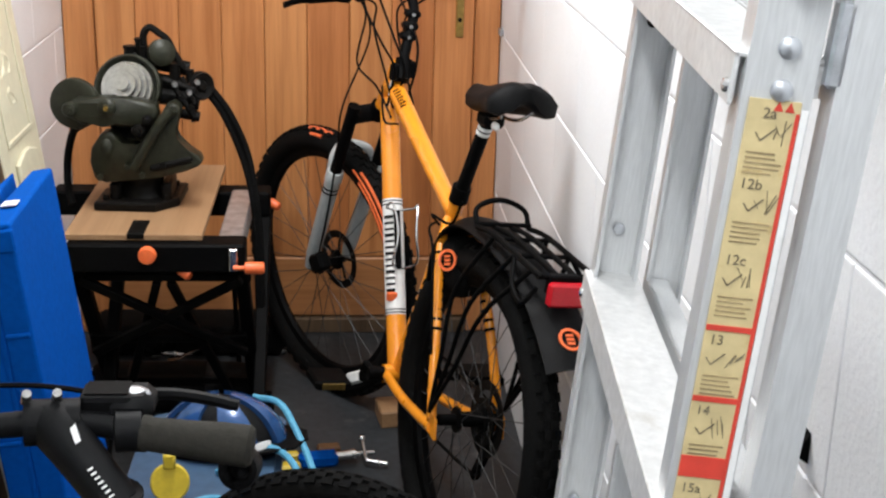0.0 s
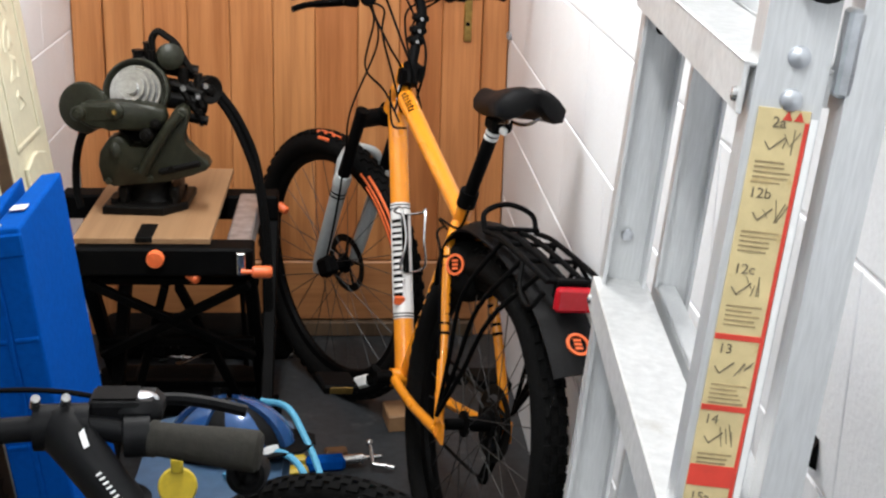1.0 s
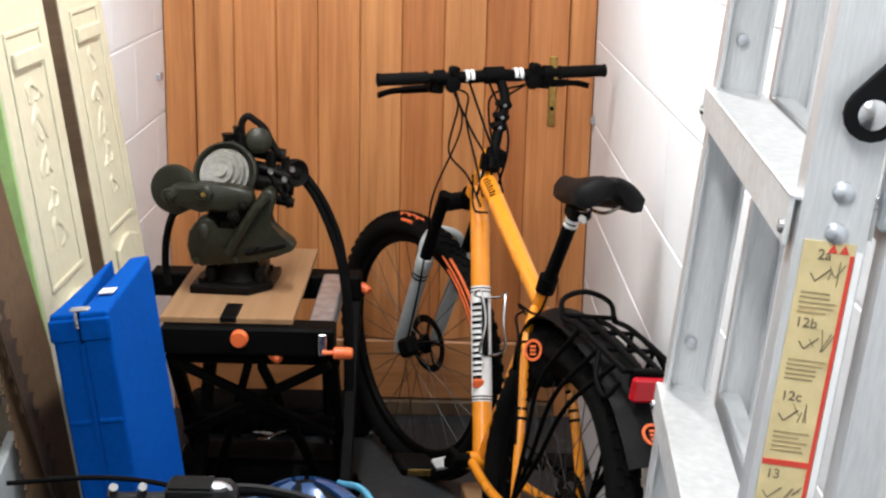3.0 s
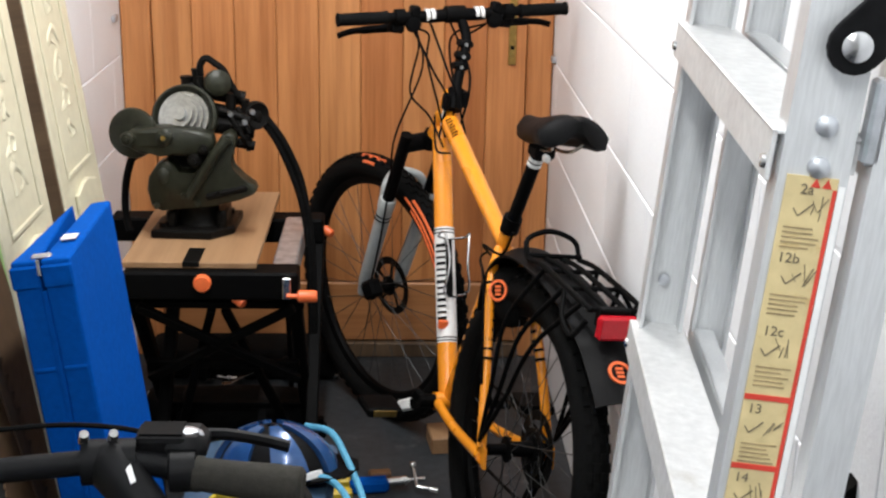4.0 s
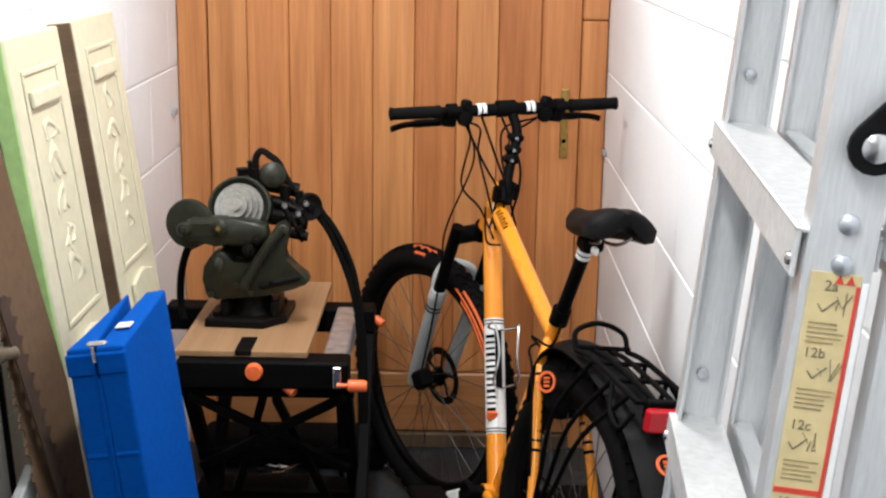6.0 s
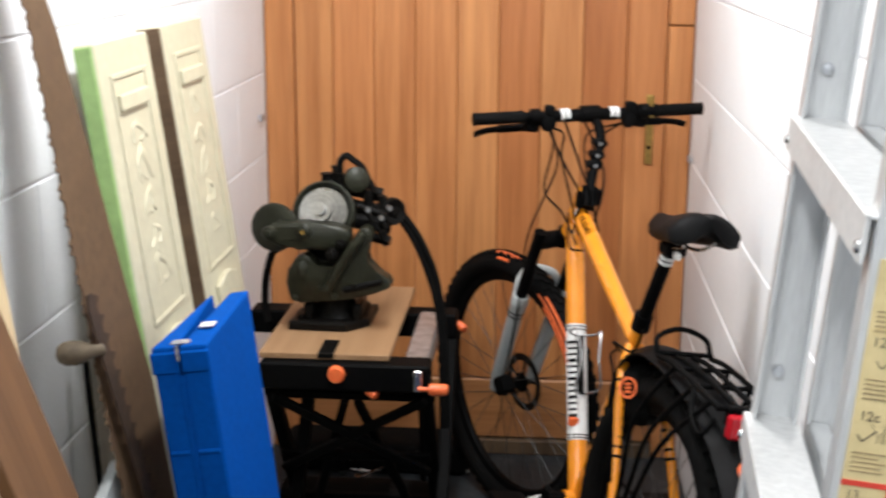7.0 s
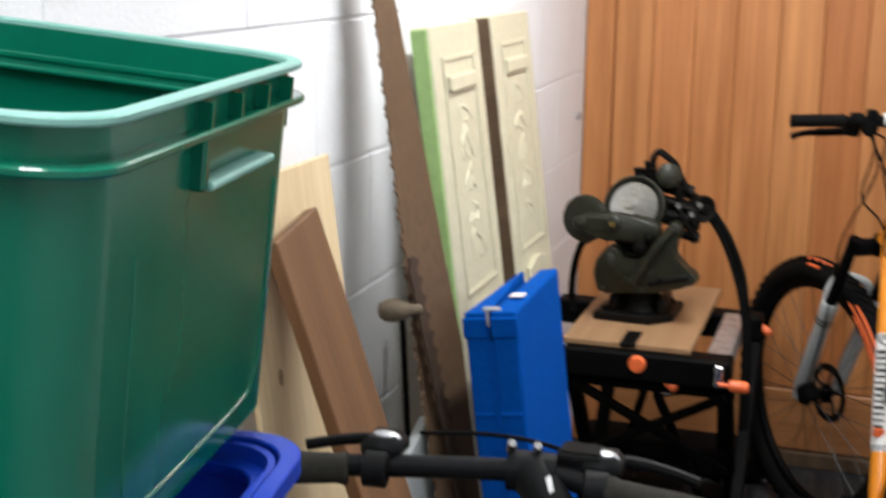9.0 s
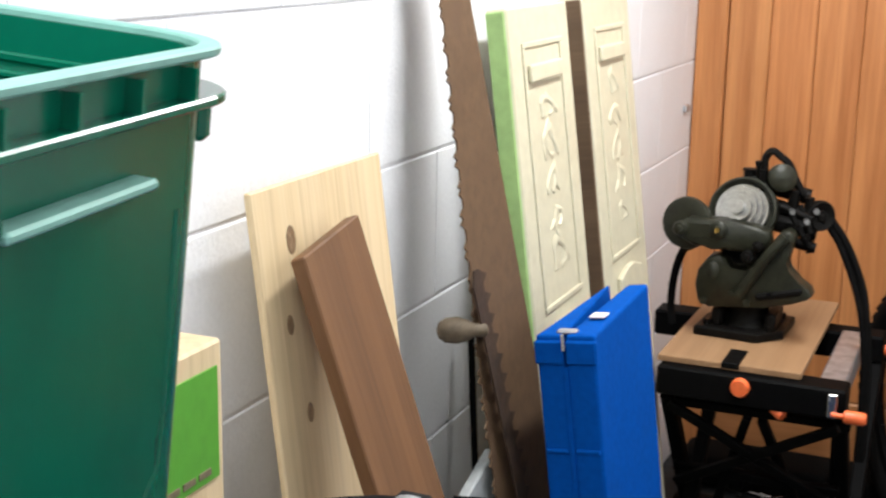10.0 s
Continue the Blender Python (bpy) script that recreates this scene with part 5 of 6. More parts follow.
for z in (1.430, 1.408, 1.39 - 0.258 * 4, 1.365 - 0.258 * 4):
    bm = BM()
    lathe(bm, [(0.0060, 0), (0.0054, 0.0025), (0.003, 0.004), (0.0, 0.0044)], axis_m((0.0200, 0.0, z - 0.007), (0, -1, 0)), 20)
    smooth(part("bolt_head", bm, M_GALV, ladder, "domed rivet head"))
# black hinge arm
arm = BM()
h0, h1 = Vector((0.024, -0.009, 1.466)), Vector((0.088, -0.009, 1.545))
dh = (h1 - h0).normalized()
ph = Vector((dh.z, 0, -dh.x))
out = []
for q in np.linspace(math.pi, 2 * math.pi, 9):
    out.append(h0 + 0.0145 * (math.cos(q) * ph + math.sin(q) * dh))
for q in np.linspace(0, math.pi, 9):
    out.append(h1 + 0.0145 * (math.cos(q) * ph + math.sin(q) * dh))
slab(arm, [(p.x, p.z) for p in out], 0.0, 0.005, Matrix.Translation((0, -0.006, 0)) @ pose(0, 0, 0, 90), 0.001)
harm = part("hinge_arm", arm, M_BPLAST, ladder, "black steel hinge arm")
for p, r in ((h0, 0.0082), (h0 + (h1 - h0) * 0.55, 0.0062), (h1, 0.0082)):
    bm = BM()
    lathe(bm, [(r, -0.002), (r * 0.95, 0.002), (r * 0.5, 0.004), (0.0, 0.0045)], axis_m((p.x, -0.0105, p.z), (0, -1, 0)), 20)
    smooth(part("hinge_rivet", bm, M_STEEL, harm))
part("stay_hook", box(BM(), 0.040, -0.004, 1.405, 0.050, 0.010, 1.45, 0.002), M_GALV, ladder)
for x, y in ((0.0, 0.0), (0.0, SPAN), (0.048, 0.0), (0.042, SPAN)):
    part("rubber_foot", box(BM(), x - 0.004, y - 0.012 - (0.0 if y else 0), 0.0, x + 0.045, y + 0.012, 0.03, 0.004), M_RUBBER, ladder)

# instruction sticker on the near stile
M_STICK = mat("aged_cream_sticker", (0.62, 0.50, 0.26), 0.5, grain=35, vary=0.18, bump=0.02, dirt=(0.42, 0.28, 0.10), dirt_scale=40, dirt_at=0.58)
M_SRED = mat("red_sticker_ink", (0.62, 0.05, 0.03), 0.5, grain=50, vary=0.15)
M_INK = mat("black_print_ink", (0.19, 0.155, 0.095), 0.6, grain=80, vary=0.3)
M_INK2 = mat("faded_print_ink", (0.33, 0.25, 0.125), 0.6, grain=80, vary=0.3)
X0, X1 = 0.0045, 0.0315
stick = part("sticker", box(BM(), X0, -0.0012, 0.90, X1, 0.0, 1.396), M_STICK, near, "yellowed cream instruction sticker with red border")
bm = BM()
box(bm, X1 - 0.0022, -0.0017, 0.90, X1, -0.0011, 1.390)
rowz = [1.396, 1.358, 1.316, 1.270, 1.228, 1.180, 1.137, 1.094, 1.051, 1.008]
for z in (1.270, 1.228, 1.137, 1.094, 1.051, 1.008):
    box(bm, X0, -0.0017, z - 0.0016, X1 - 0.002, -0.0011, z + 0.0016)
box(bm, X0, -0.0017, 1.180, X1 - 0.002, -0.0011, 1.193)
for z in (1.3945,):
    for x in (0.020, 0.026):
        slab(bm, [(x - 0.0025, z - 0.004), (x + 0.0025, z - 0.004), (x, z + 0.001)], 0.0, 0.0006, Matrix.Translation((0, -0.0011, 0)) @ pose(0, 0, 0, 90))
part("red_print", bm, M_SRED, near, "red border print")
part("white_backing", box(BM(), X1 + 0.0005, -0.0009, 0.90, X1 + 0.0042, 0.0, 1.392), M_WHITE, near, "white paper backing")


def lettering(text, size, m, parent, material):
    cu = bpy.data.curves.new("lettering", "FONT")
    cu.body, cu.size, cu.extrude = text, size, 0.0002
    tmp = bpy.data.objects.new("tmp_text", cu)
    scene.collection.objects.link(tmp)
    bpy.context.view_layer.update()
    me = bpy.data.meshes.new_from_object(tmp.evaluated_get(bpy.context.evaluated_depsgraph_get()))
    bpy.data.objects.remove(tmp)
    me.materials.clear()
    me.materials.append(material)
    me.transform(m)
    ob = new("lettering", me)
    ob.parent = parent
    return ob


face = pose(0, 0, 0, 90)
rnd = random.Random(5)
for z, word in zip(rowz, ("2a", "12b", "12c", "13", "14", "15a", "15b", "15c", "")):
    if word:
        lettering(word, 0.0080, Matrix.Translation((X0 + (0.008 if word == "2a" else 0.003), -0.0015, z - 0.0095)) @ face, near, M_INK)
    bm = BM()
    # tick and sketch strokes
    cx = X0 + rnd.uniform(0.007, 0.012)
    zz = z - 0.0195
    bar(bm, (cx - 0.004, -0.0014, zz + 0.002), (cx - 0.001, -0.0014, zz - 0.002), 0.0007, 0.0006, (0, 1, 0))
    bar(bm, (cx - 0.001, -0.0014, zz - 0.002), (cx + 0.006, -0.0014, zz + 0.005), 0.0007, 0.0006, (0, 1, 0))
    for _ in range(4):
        x = X0 + rnd.uniform(0.014, 0.021)
        bar(bm, (x, -0.0014, zz + rnd.uniform(-0.004, 0.002)), (x + rnd.uniform(-0.004, 0.005), -0.0014, zz + rnd.uniform(0.004, 0.010)), 0.0004, 0.0006, (0, 1, 0))
    part("sketch", bm, M_INK, near)
    bm = BM()
    for k in range(5):
        y0 = z - 0.028 - 0.0027 * k
        if y0 < z - 0.040:
            break
        box(bm, X0 + 0.003, -0.0016, y0 - 0.0006, X0 + 0.003 + rnd.uniform(0.014, 0.020), -0.0011, y0 + 0.0004)
    part("small_print", bm, M_INK2, near, "unreadable small print")

t = thing("wall_wedge", "small black rubber wedge stop fixed on the wall", "stop", pose(W, 0.325, 0.952))
part("wedge", slab(BM(), [(0, -0.016), (0, 0.016), (-0.006, 0.008), (-0.020, -0.004)], -0.012, 0.012, pose(0, 0, 0, 90), 0.002), M_RUBBER, t)

# ---- boxes by the left wall ----
TH = 0.146
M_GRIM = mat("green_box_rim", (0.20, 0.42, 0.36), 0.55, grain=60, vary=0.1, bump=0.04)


def rounded(w, d, r, n=6):
    out = []
    for cx, cy, a0 in ((w - r, d - r, 0), (r, d - r, 90), (r, r, 180), (w - r, r, 270)):
        for k in range(n + 1):
            q = radians(a0 + 90 * k / n)
            out.append((cx + r * math.cos(q), cy + r * math.sin(q)))
    return out


def tub(bm, w, d, h, inset, r, wall=0.004, z0=0.0, flare=0.0):
    """An open tapered box with rounded corners: outer skin, inner skin and floor."""
    def ring(z, grow, f):
        c = rounded(w, d, r)
        k = inset * (1 - f)
        return [bm.verts.new((k + (x / w) * (w - 2 * k) + (x / w * 2 - 1) * grow, k + (y / d) * (d - 2 * k) + (y / d * 2 - 1) * grow, z)) for x, y in c]
    prof = [(z0, 0.0, 0.0), (z0 + h * 0.5, 0.0, 0.5), (z0 + h, 0.0, 1.0), (z0 + h, -wall, 1.0), (z0 + h * 0.5, -wall, 0.5), (z0 + wall, -wall, 0.0)]
    rings = [ring(*p) for p in prof]
    n = len(rings[0])
    for a, b in zip(rings, rings[1:]):
        for j in range(n):
            bm.faces.new((a[j], a[(j + 1) % n], b[(j + 1) % n], b[j]))
    bm.faces.new(rings[0][::-1])
    bm.faces.new(rings[-1])
    return bm


def lip_ring(w, d, r, grow0, grow1, z0, z1):
    bm = BM()
    c = rounded(w, d, r)
    rings = []
    for g_, z in ((grow0, z0), (grow1, z0), (grow1, z1), (grow0, z1)):
        rings.append([bm.verts.new((x + (x / w * 2 - 1) * g_, y + (y / d * 2 - 1) * g_, z)) for x, y in c])
    n = len(c)
    for i in range(4):
        a, b = rings[i], rings[(i + 1) % 4]
        for j in range(n):
            bm.faces.new((a[j], a[(j + 1) % n], b[(j + 1) % n], b[j]))
    bmesh.ops.bevel(bm, geom=list(bm.edges), offset=0.0012, segments=1, affect="EDGES")
    return bm


GW, GD, GH, GT = 0.435, 0.353, 0.240, 1.434
C1 = Vector((0.462, -0.104, 0))
rot = Matrix.Rotation(TH, 4, "Z")
org = C1 + rot.to_3x3() @ Vector((-GW, -GD, 0))
TILT = Matrix.Translation((GW, 0, GH)) @ pose(0, 0, 0, 0, 5.8, 0) @ Matrix.Translation((-GW, 0, -GH))
MG = Matrix.Translation((org.x, org.y, GT - GH)) @ rot @ TILT
gb = thing("recycling_box", "green plastic recycling box with pale rim on a blue box", "box", MG)
gbody = smooth(part("body", tub(BM(), GW, GD, GH - 0.004, 0.002, 0.042, 0.004), M_GREEN, gb), 35)
part("rim", lip_ring(GW, GD, 0.042, -0.002, 0.007, GH - 0.005, GH), M_GRIM, gb, "pale top rim")
part("inner_step", lip_ring(GW, GD, 0.042, -0.014, -0.003, GH - 0.034, GH - 0.030), M_GREEN, gb)
part("lower_rim", lip_ring(GW, GD, 0.042, -0.006, 0.010, GH - 0.027, GH - 0.022), M_GREEN, gb)
for k in range(4):
    y = 0.15 + 0.050 * k
    part("rim_rib", box(BM(), GW - 0.006, y - 0.0018, GH - 0.022, GW + 0.008, y + 0.0018, GH - 0.008), M_GREEN, gb)
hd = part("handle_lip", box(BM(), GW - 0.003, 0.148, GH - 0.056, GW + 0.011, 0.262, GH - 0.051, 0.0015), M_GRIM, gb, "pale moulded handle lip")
for y in (0.142,):
    part("handle_cheek", box(BM(), GW - 0.004, y, GH - 0.056, GW + 0.008, y + 0.009, GH - 0.025, 0.002), M_GREEN, hd)
part("handle_recess", box(BM(), GW - 0.010, 0.150, GH - 0.051, GW - 0.0035, 0.262, GH - 0.026), M_GREEN, hd)
part("corner_tab", box(BM(), GW - 0.055, GD - 0.004, GH - 0.052, GW - 0.01, GD + 0.007, GH - 0.026, 0.003), M_GREEN, gb)

# raised bead that frames the end panel, and flutes down the near corner
def on_end(y, z):
    return (GW - 0.002 * (1 - z / GH) - 0.0005, y, z)


smooth(part("panel_bead", pipe(BM(), curve_points([on_end(0.075, 0.165), on_end(0.075, 0.05), on_end(0.085, 0.028), on_end(0.11, 0.018), on_end(0.27, 0.018), on_end(0.295, 0.028), on_end(0.305, 0.05), on_end(0.305, 0.165)], 4), 0.0018, 8), M_GREEN, gbody), 60)
for x in (0.235, 0.300, 0.345, 0.375):
    part("flute", bar(BM(), (0.002 + x * 0.991, 0.0020, 0.01), (x, 0.0006, 0.185), 0.010, 0.004, (0, 1, 0), 0.0015), M_GREEN, gbody)
BW, BD, BH, BT = 0.47, 0.38, 0.20, GT - GH - 0.010
C1b = Vector((0.478, -0.170, 0))
org = C1b + rot.to_3x3() @ Vector((-BW, -BD, 0))
bb = thing("storage_box", "bright blue plastic open storage box under the green box", "box", Matrix.Translation((org.x, org.y, BT - BH)) @ rot)
smooth(part("body", tub(BM(), BW, BD, BH - 0.003, 0.025, 0.04, 0.004), M_BLUEBOX, bb), 35)
part("rim", lip_ring(BW, BD, 0.04, 0.002, 0.014, BH - 0.014, BH), M_BLUEBOX, bb)
part("inner_step", lip_ring(BW, BD, 0.04, -0.014, 0.003, BH - 0.022, BH - 0.013), M_BLUEBOX, bb)
part("lower_rim", lip_ring(BW, BD, 0.04, -0.006, 0.008, BH - 0.045, BH - 0.037), M_BLUEBOX, bb)
for k in range(5):
    part("rim_rib", box(BM(), BW - 0.006, 0.06 + 0.065 * k, BH - 0.04, BW + 0.009, 0.064 + 0.065 * k, BH - 0.01), M_BLUEBOX, bb)
cab = thing("wooden_stand", "dark brown wooden stand carrying the stacked boxes", "stand", Matrix.Translation((org.x + 0.02, org.y + 0.01, 0)) @ rot)
part("top_board", box(BM(), 0.0, 0.0, BT - BH - 0.03, 0.455, 0.36, BT - BH, 0.003), M_DARKWOOD, cab)
for x, y in ((0.0, 0.0), (0.41, 0.0), (0.0, 0.315), (0.41, 0.315)):
    part("leg", box(BM(), x, y, 0.0, x + 0.045, y + 0.045, BT - BH - 0.03, 0.003), M_DARKWOOD, cab)
part("side_panel", box(BM(), 0.43, 0.045, 0.10, 0.448, 0.315, BT - BH - 0.03, 0.002), M_DARKWOOD, cab)

M_LEAF = mat("green_printed_card", (0.10, 0.36, 0.035), 0.5, grain=40, vary=0.1, bump=0.03)
t = thing("wooden_carton", "tall pale wooden carton with a green printed side, against the wall", "carton", pose(0.0, 0.06, 0.0))
part("frame", box(BM(), 0.005, 0.0, 0.0, 0.122, 0.345, 1.095, 0.003), M_PINE, t)
part("printed_side", box(BM(), 0.1215, 0.012, 0.955, 0.124, 0.333, 1.070), M_LEAF, t, "leaf green printed panel")
bm = BM()
for k in range(4):
    box(bm, 0.1235, 0.215 + 0.027 * k, 0.962, 0.125, 0.236 + 0.027 * k, 0.969)
part("print_bars", bm, M_INK, t)

# ---- second bicycle: dark bars in front ----
M_GRIP = mat("grey_brown_grip_rubber", (0.032, 0.030, 0.025), 0.8, grain=160, vary=0.2, bump=0.25, spec=0.15)
M_DKFRAME = mat("dark_grey_frame_paint", (0.006, 0.0062, 0.007), 0.55, grain=50, vary=0.2, spec=0.12)
M_CYAN = mat("light_blue_cord", (0.07, 0.30, 0.46), 0.6, grain=150, vary=0.2, bump=0.3)
M_NAVY = mat("blue_grey_plastic", (0.045, 0.085, 0.145), 0.35, grain=50, vary=0.15, spec=0.3)
b2 = thing("black_bicycle", "dark grey bicycle with grey grips parked in front of the workbench", "bicycle", pose(0.62, 0.10, 0.0), "bicycles")
I2 = Vector((-0.62, -0.10, 0.0))
E1, CL, E0 = Vector((0.702, 0.352, 0.940)) + I2, Vector((0.512, 0.372, 0.958)) + I2, Vector((0.185, 0.285, 0.953)) + I2
bm = BM()
pipe(bm, curve_points([E1, E1.lerp(CL, 0.6) + Vector((0, 0.004, 0.0)), CL, E0.lerp(CL, 0.5) + Vector((0, 0.01, 0)), E0]), 0.0125, 14)
h2 = smooth(part("handlebar", bm, M_DKFRAME, b2, "dark grey handlebar"))
for e, q, ln in ((E1, CL, 0.098), (E0, CL, 0.13)):
    bm = BM()
    lathe(bm, [(0.0, -0.002), (0.017, -0.001), (0.0205, 0.003), (0.0200, 0.03), (0.0182, ln * 0.6), (0.0165, ln), (0.0180, ln + 0.002), (0.0180, ln + 0.008), (0.013, ln + 0.009)], axis_m(e, q - e), 24)
    smooth(part("grip", bm, M_GRIP, h2, "dusty grey-brown rubber grip"))
ST = Vector((0.583, 0.315, 0.895)) + I2
bm = BM()
pipe(bm, [CL + (CL - ST) * 0.10, CL, CL.lerp(ST, 0.3), CL.lerp(ST, 0.75), ST], [0.021, 0.026, 0.0235, 0.022, 0.023], 16)
d = (E1 - E0).normalized()
rod(bm, CL - d * 0.026, CL + d * 0.026, 0.0225)
st2 = smooth(part("stem", bm, M_DKFRAME, b2, "dark grey stem with white lettering bars"))
bm = BM()
sd = (ST - CL).normalized()
upn = (Vector((0, -0.4, 0.9)) - sd * Vector((0, -0.4, 0.9)).dot(sd)).normalized()
ac = sd.cross(upn)
for k in range(7):
    p = CL + sd * (0.068 + 0.0055 * k) + upn * 0.0225 + ac * 0.007
    bar(bm, p - ac * 0.0028, p + ac * 0.0028, 0.0018, 0.0012, upn)
part("lettering_bars", bm, M_WHITE, st2, "white lettering bars")
part("white_mark", slab(BM(), [(0.022, -0.008), (0.040, -0.002), (0.040, 0.004), (0.024, -0.001)], 0.0235, 0.0245, Matrix.Translation(CL) @ Matrix((sd, ac, upn)).transposed().to_4x4()), M_WHITE, st2, "small white mark")
for s in (-0.014, 0.014):
    bm = BM()
    rod(bm, CL + d * s - sd * 0.02 + upn * 0.012, CL + d * s - sd * 0.02 + upn * 0.028, 0.0055, 0.0045)
    part("clamp_bolt", bm, M_STEEL, st2, "bright clamp bolt")
bm = BM()
cm = Matrix.Translation(CL + d * 0.050 + Vector((0, 0.016, 0.014)))
box(bm, -0.026, -0.02, -0.010, 0.026, 0.02, 0.012, 0.006, cm, 2)
cc = part("cycle_computer", bm, M_BPLAST, h2)
part("screen", box(BM(), -0.021, -0.015, 0.0115, 0.021, 0.015, 0.0132, m=cm), M_BLACK, cc)
for e, s in ((E1, 1), (E0, -1)):
    c = e.lerp(CL, 0.62 if s > 0 else 0.50)
    bm = BM()
    lathe(bm, [(0.013, -0.014), (0.020, -0.012), (0.020, 0.012), (0.013, 0.014)], axis_m(c, d), 16, True)
    box(bm, -0.024, -0.006, -0.012, 0.022, 0.044, 0.016, 0.009, Matrix.Translation(c + Vector((0, 0.012, 0.014))))
    pipe(bm, curve_points([c + Vector((0, 0.05, 0.016)), c + d * s * 0.035 + Vector((0, 0.060, 0.010)), c + d * s * 0.070 + Vector((0, 0.058, 0.004)), c + d * s * 0.10 + Vector((0, 0.052, -0.002))]), 0.006, 8, flat=1.4)
    bl = smooth(part("brake_lever", bm, M_DKFRAME, h2))
    bm = BM()
    bmesh.ops.create_uvsphere(bm, u_segments=12, v_segments=8, radius=0.013, matrix=Matrix.Translation(c + Vector((0.0, 0.030, 0.026))) @ Matrix.Diagonal((1.4, 1, 0.5, 1)))
    smooth(part("lever_cap", bm, M_GALV, bl, "bright metal cap"))
cable(h2, [CL + d * -0.14 + Vector((0, 0.05, 0.012)), CL + d * -0.06 + Vector((0, 0.04, 0.022)), CL + d * 0.0 + Vector((0, 0.035, 0.02)), CL + d * 0.06 + Vector((0, 0.03, 0.008))], 0.0028)
bm = BM()
lathe(bm, [(0.0, 0.020), (0.0105, 0.018), (0.0120, 0.001), (0.0150, -0.002), (0.0200, -0.001), (0.0215, 0.004), (0.0205, 0.05), (0.015, 0.06), (0.0, 0.061)], axis_m(Vector((0.680, 0.44, 0.868)) + I2, (0.05, 1, -0.35)), 22)
bell = smooth(part("bar_torch", bm, M_BPLAST, h2, "black torch clipped under the bar"))
part("torch_clip", bar(BM(), Vector((0.678, 0.46, 0.875)) + I2, Vector((0.668, 0.37, 0.945)) + I2, 0.012, 0.006, (1, 0, 0), 0.002), M_BPLAST, bell)
# head tube, fork, front wheel and main tubes of the dark bicycle
f2 = Vector((sd.x, sd.y, 0)).normalized() * -1
hb0, hb1 = ST, ST + Vector((f2.x * 0.04, f2.y * 0.04, -0.19))
tube("head_tube", hb0 + Vector((0, 0, 0.02)), hb1, 0.021, 0.023, M_DKFRAME, b2)
fc = hb1 + Vector((f2.x * 0.01, f2.y * 0.01, -0.03))
wc = Vector((hb1.x + f2.x * 0.13, hb1.y + f2.y * 0.13, 0.331))
sidev = Vector((-f2.y, f2.x, 0))
for s in (-1, 1):
    bm = BM()
    pipe(bm, [fc + sidev * 0.02 * s, fc + sidev * 0.058 * s, wc + sidev * 0.058 * s], [0.018, 0.018, 0.014], 12)
    smooth(part("fork_leg", bm, M_DKFRAME, b2))
wheel(b2, frame_of(wc, f2, (0, 0, 1)), 0.33, 0.026, M_BLACK, 0.055, False)
# the frame runs straight back while the bars are turned
fr = Vector((-0.12, 0.993, 0))
sider = Vector((-fr.y, fr.x, 0))
rearw = wc - fr * 1.05
bb2 = wc - fr * 0.62 + Vector((0, 0, -0.03))
sc2 = bb2 - fr * 0.17 + Vector((0, 0, 0.42))
tube("down_tube", hb1, bb2, 0.021, 0.019, M_DKFRAME, b2)
tube("top_tube", hb0 + Vector((0, 0, -0.05)), sc2, 0.017, 0.016, M_DKFRAME, b2)
tube("seat_tube", sc2, bb2, 0.016, 0.016, M_DKFRAME, b2)
for s in (-1, 1):
    tube("chain_stay", bb2 + sider * 0.03 * s, rearw + sider * 0.062 * s, 0.010, 0.008, M_DKFRAME, b2)
    tube("seat_stay", sc2 + sider * 0.02 * s, rearw + sider * 0.062 * s, 0.008, 0.007, M_DKFRAME, b2)
wheel(b2, frame_of(rearw, fr, (0, 0, 1)), 0.33, 0.026, M_BLACK, 0.06, False)

# ---- crate, helmet, cords, tools between the bicycles ----
t = thing("plastic_crate", "blue-grey plastic crate standing on the floor", "crate", pose(0.42, 1.06, 0.0))
smooth(part("body", tub(BM(), 0.25, 0.48, 0.40, 0.02, 0.03, 0.004), M_NAVY, t), 35)
part("rim", lip_ring(0.25, 0.48, 0.03, -0.004, 0.009, 0.388, 0.402), M_NAVY, t)
part("lid", slab(BM(), rounded(0.244, 0.474, 0.028), 0.398, 0.412, Matrix.Translation((0.003, 0.003, 0)), 0.003), M_NAVY, t)
M_HBLUE = mat("metallic_blue_shell", (0.022, 0.075, 0.21), 0.22, 0.2, grain=40, vary=0.15, coat=0.5)
t = thing("cycle_helmet", "blue, white and black cycle helmet lying on the crate", "helmet", Matrix.Translation((0.570, 1.40, 0.414)) @ pose(0, 0, 0, -6, 4, 76) @ Matrix.Diagonal((0.85, 0.90, 0.80, 1)))


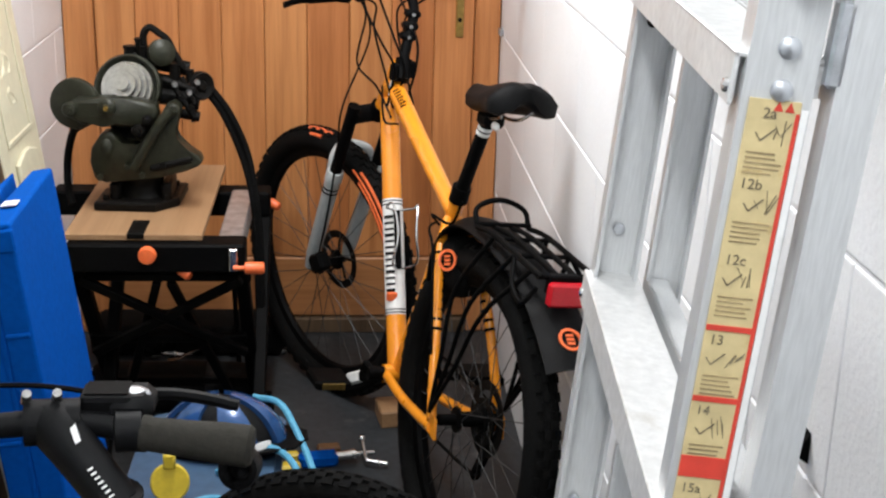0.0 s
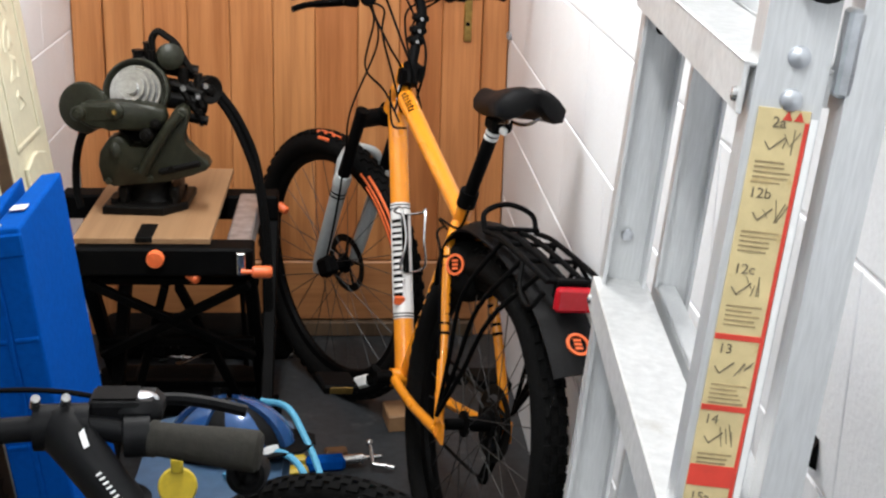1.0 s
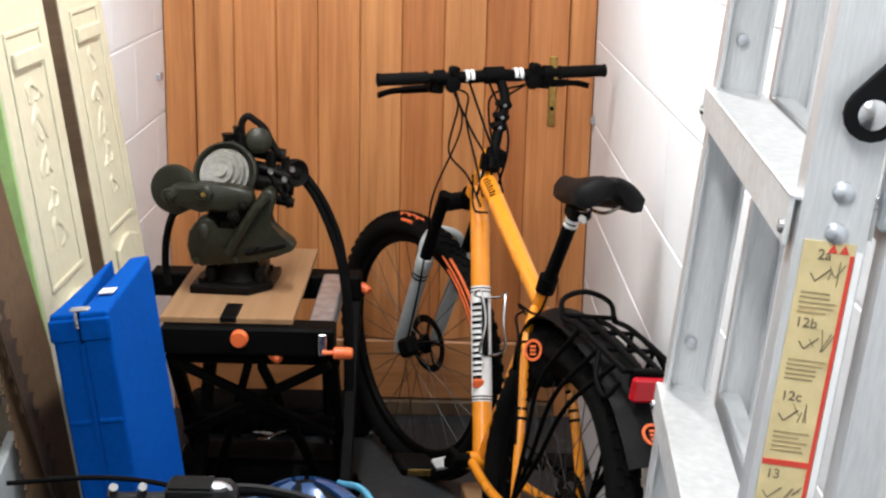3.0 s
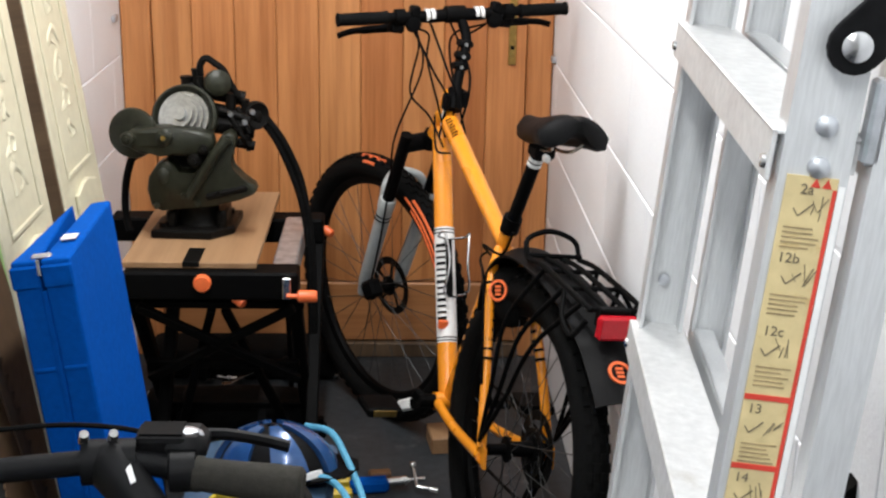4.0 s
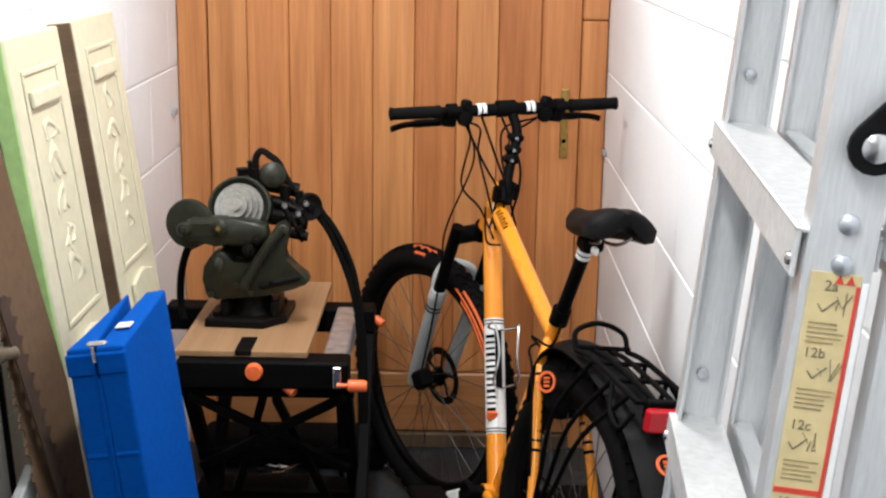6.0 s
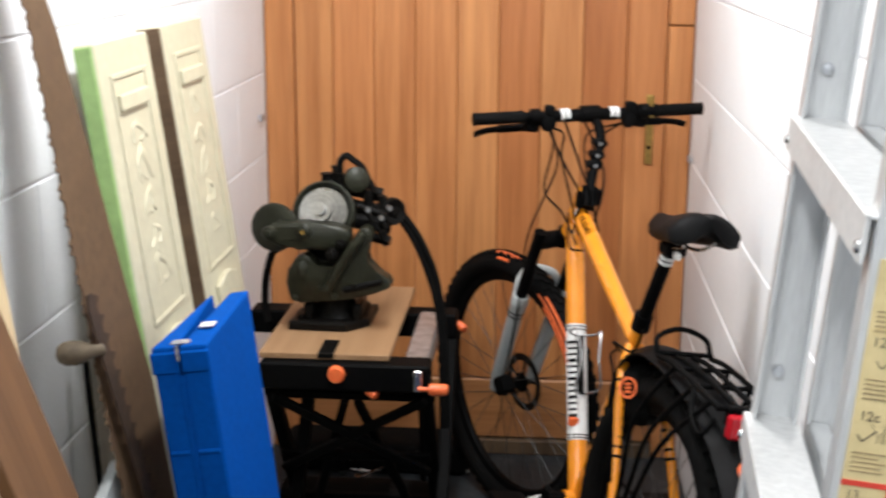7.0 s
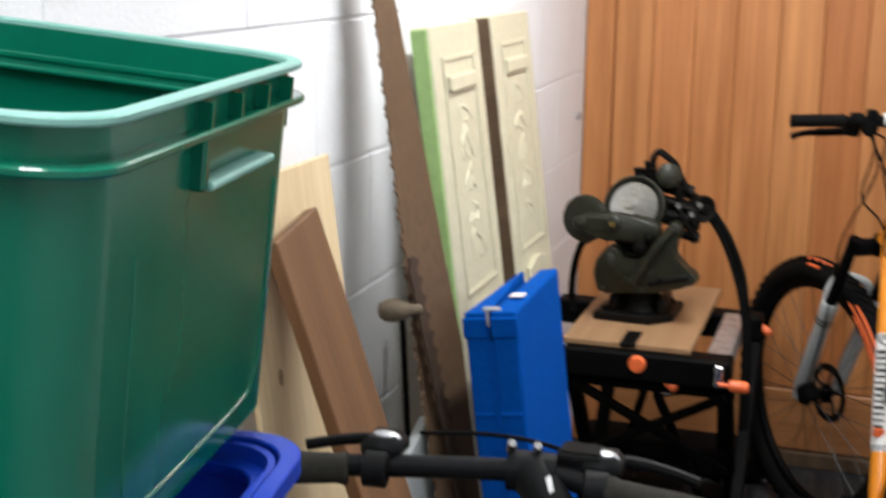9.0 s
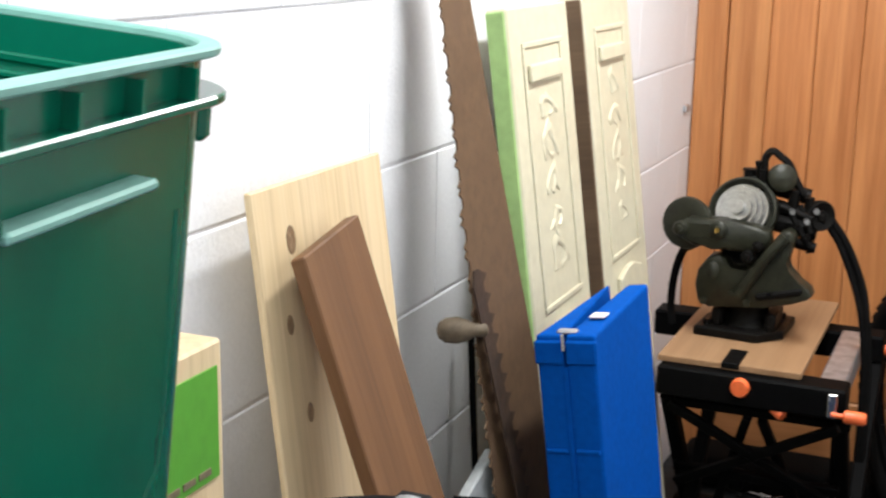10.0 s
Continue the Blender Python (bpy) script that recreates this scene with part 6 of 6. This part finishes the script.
def shell(r, q0, q1, z0, z1, sx=0.098, sy=0.135, sz=0.125, t_=0.012):
    bm = BM()
    grid, inner = [], []
    for i in range(9):
        v = z0 + (z1 - z0) * i / 8
        row, row2 = [], []
        for j in range(13):
            q = q0 + (q1 - q0) * j / 12
            for lst, k in ((row, r), (row2, r - t_ / 0.12)):
                lst.append(bm.verts.new((sx * k * math.cos(v) * math.cos(q), sy * k * math.cos(v) * math.sin(q), sz * k * math.sin(v))))
        grid.append(row)
        inner.append(row2)
    for i in range(8):
        for j in range(12):
            bm.faces.new((grid[i][j], grid[i][j + 1], grid[i + 1][j + 1], grid[i + 1][j]))
            bm.faces.new((inner[i][j], inner[i + 1][j], inner[i + 1][j + 1], inner[i][j + 1]))
    for i in range(8):
        for j in (0, 12):
            bm.faces.new((grid[i][j], grid[i + 1][j], inner[i + 1][j], inner[i][j]))
    for j in range(12):
        for i in (0, 8):
            bm.faces.new((grid[i][j], grid[i][j + 1], inner[i][j + 1], inner[i][j]))
    return bm


smooth(part("liner", shell(0.93, 0, 2 * math.pi, 0.05, 1.5), M_BPLAST, t, "black foam liner"), 60)
for k in range(6):
    q = k * math.pi / 3 + 0.2
    smooth(part("shell_rib", shell(1.0, q, q + 0.62, 0.10, 1.35), M_HBLUE, t, "glossy blue shell rib"), 60)
smooth(part("rim_band", shell(1.0, 0, 2 * math.pi, 0.0, 0.10), M_BLACK, t), 60)
smooth(part("trim", shell(1.015, 2.2, 4.2, 0.12, 0.24), M_WHITE, t, "white trim along the lower edge"), 60)
part("visor", slab(BM(), [(-0.085, -0.10), (-0.05, -0.165), (0.0, -0.18), (0.05, -0.165), (0.085, -0.10), (0.0, -0.115)], 0.01, 0.016, bevel=0.002), M_BLACK, t)
cd = thing("blue_cord", "light blue cord lying in loose loops over the crate", "cord", pose(0.60, 1.30, 0.412))
for pts in ([(0.02, 0.20, 0.05), (0.07, 0.16, 0.055), (0.105, 0.08, 0.035), (0.135, 0.0, 0.0), (0.150, -0.06, -0.05), (0.152, -0.08, -0.16), (0.14, -0.06, -0.30)],
            [(-0.03, -0.02, 0.007), (0.02, 0.03, 0.022), (0.07, 0.03, 0.026), (0.11, -0.03, 0.012), (0.128, -0.10, -0.05), (0.126, -0.12, -0.18)],
            [(-0.10, -0.20, 0.008), (-0.05, -0.16, 0.03), (0.0, -0.14, 0.02), (0.05, -0.17, 0.008), (0.06, -0.22, 0.01)]):
    smooth(part("cord", pipe(BM(), curve_points(pts, 8), 0.0065, 8), M_CYAN, cd))
M_YEL = mat("yellow_plastic", (0.62, 0.45, 0.03), 0.4, grain=60, vary=0.15)
t = thing("yellow_tag", "round yellow plastic tag standing at the crate edge", "tag", pose(0.50, 1.20, 0.412))
bm = BM()
lathe(bm, [(0.003, -0.004), (0.030, -0.004), (0.033, 0.0), (0.030, 0.004), (0.003, 0.004)], axis_m((0, 0, 0.033), (0.1, -1, 0.35)), 26)
box(bm, -0.010, -0.004, 0.058, 0.010, 0.010, 0.085, 0.003)
smooth(part("disc", bm, M_YEL, t))
t = thing("pipe_cutter", "blue handled pipe tool with steel screw handle on the floor", "tool", pose(0.70, 2.10, 0.0, 0, 0, 8))
part("handle", box(BM(), -0.02, -0.02, 0.0, 0.075, 0.018, 0.035, 0.008), M_BLUE, t, "blue painted body")
part("yellow_grip", box(BM(), -0.07, -0.045, 0.0, -0.018, -0.012, 0.026, 0.006), M_YEL, t)
part("yellow_grip", box(BM(), -0.05, 0.02, 0.0, -0.015, 0.045, 0.024, 0.006), M_YEL, t)
part("wood_jaw", box(BM(), 0.03, 0.02, 0.0, 0.085, 0.05, 0.035, 0.004), M_BEAM, t)
bm = BM()
rod(bm, (0.07, 0.0, 0.022), (0.12, 0.0, 0.024), 0.012)
rod(bm, (0.12, 0.0, 0.024), (0.165, 0.0, 0.024), 0.006)
rod(bm, (0.14, -0.03, 0.02), (0.14, 0.035, 0.045), 0.005)
bmesh.ops.create_uvsphere(bm, u_segments=10, v_segments=8, radius=0.010, matrix=pose(0.14, 0.035, 0.045))
rod(bm, (0.14, -0.03, 0.02), (0.19, -0.045, 0.014), 0.006)
smooth(part("screw_handle", bm, M_STEEL, t, "bright steel screw handle"))
sw = thing("spare_wheel", "spare bicycle wheel with a knobbly tyre leaning on the crate", "wheel", frame_of((0.790, 0.985, 0.289), (0.93, -0.36, 0), (-0.02, -0.06, 1)))
wheel(sw, Matrix(), 0.289, 0.025, M_BLACK, 0.05, False)

# ---- ceiling lamps: unseen housings, the rear one for an added fill ----
for y in (1.52, -0.85):
    t = thing("tube_light", "unseen white tube light housing, added to the ceiling", "lamp", pose(0.62, y, H), "tube lights")
    part("housing", box(BM(), -0.03, -0.62, -0.045, 0.03, 0.62, 0.0, 0.004), M_WHITE, t)
    for s in (-0.6, 0.585):
        part("end_cap", box(BM(), -0.02, s, -0.075, 0.02, s + 0.015, -0.045, 0.003), M_WHITE, t)

# ---- wall blocks, last ----
block_meshes = {}


def block_mesh(y_len, z_len):
    key = (round(y_len, 3), round(z_len, 3))
    if key not in block_meshes:
        bm = BM()
        box(bm, -0.004, 0.0012, 0.003, 0.0, y_len - 0.0012, z_len - 0.003)
        es = [e for e in bm.edges if all(v.co.x > -0.001 for v in e.verts)]
        bmesh.ops.bevel(bm, geom=es, offset=0.0022, segments=2, affect="EDGES", profile=0.6)
        me = bpy.data.meshes.new("block")
        bmesh.ops.recalc_face_normals(bm, faces=bm.faces)
        bm.to_mesh(me)
        bm.free()
        me.materials.append(M_BLOCK)
        block_meshes[key] = me
    return block_meshes[key]


def lay_blocks(wall, x, flip, y_lo, y_hi):
    zs = [0.0] + [FIRST + COURSE * k for k in range(10)]
    for i, (z0, z1) in enumerate(zip(zs, zs[1:] + [H])):
        if z1 - z0 < 0.03:
            continue
        cuts = [y_lo] + [y for y in np.arange(YB - 12 * 0.472 - (0.236 if i % 2 else 0.0) + 0.12, YB, 0.472) if y_lo + 0.05 < y < y_hi - 0.05] + [y_hi]
        for y0, y1 in zip(cuts, cuts[1:]):
            ob = new("block", block_mesh(y1 - y0, min(z1, H) - z0))
            ob.parent = wall
            ob.matrix_basis = pose(x, y0, z0) if not flip else pose(x, y1, z0, 0, 0, 180)


lay_blocks(wall_left, 0.0, False, YF, YB)
lay_blocks(wall_right, W, True, YF, YB)
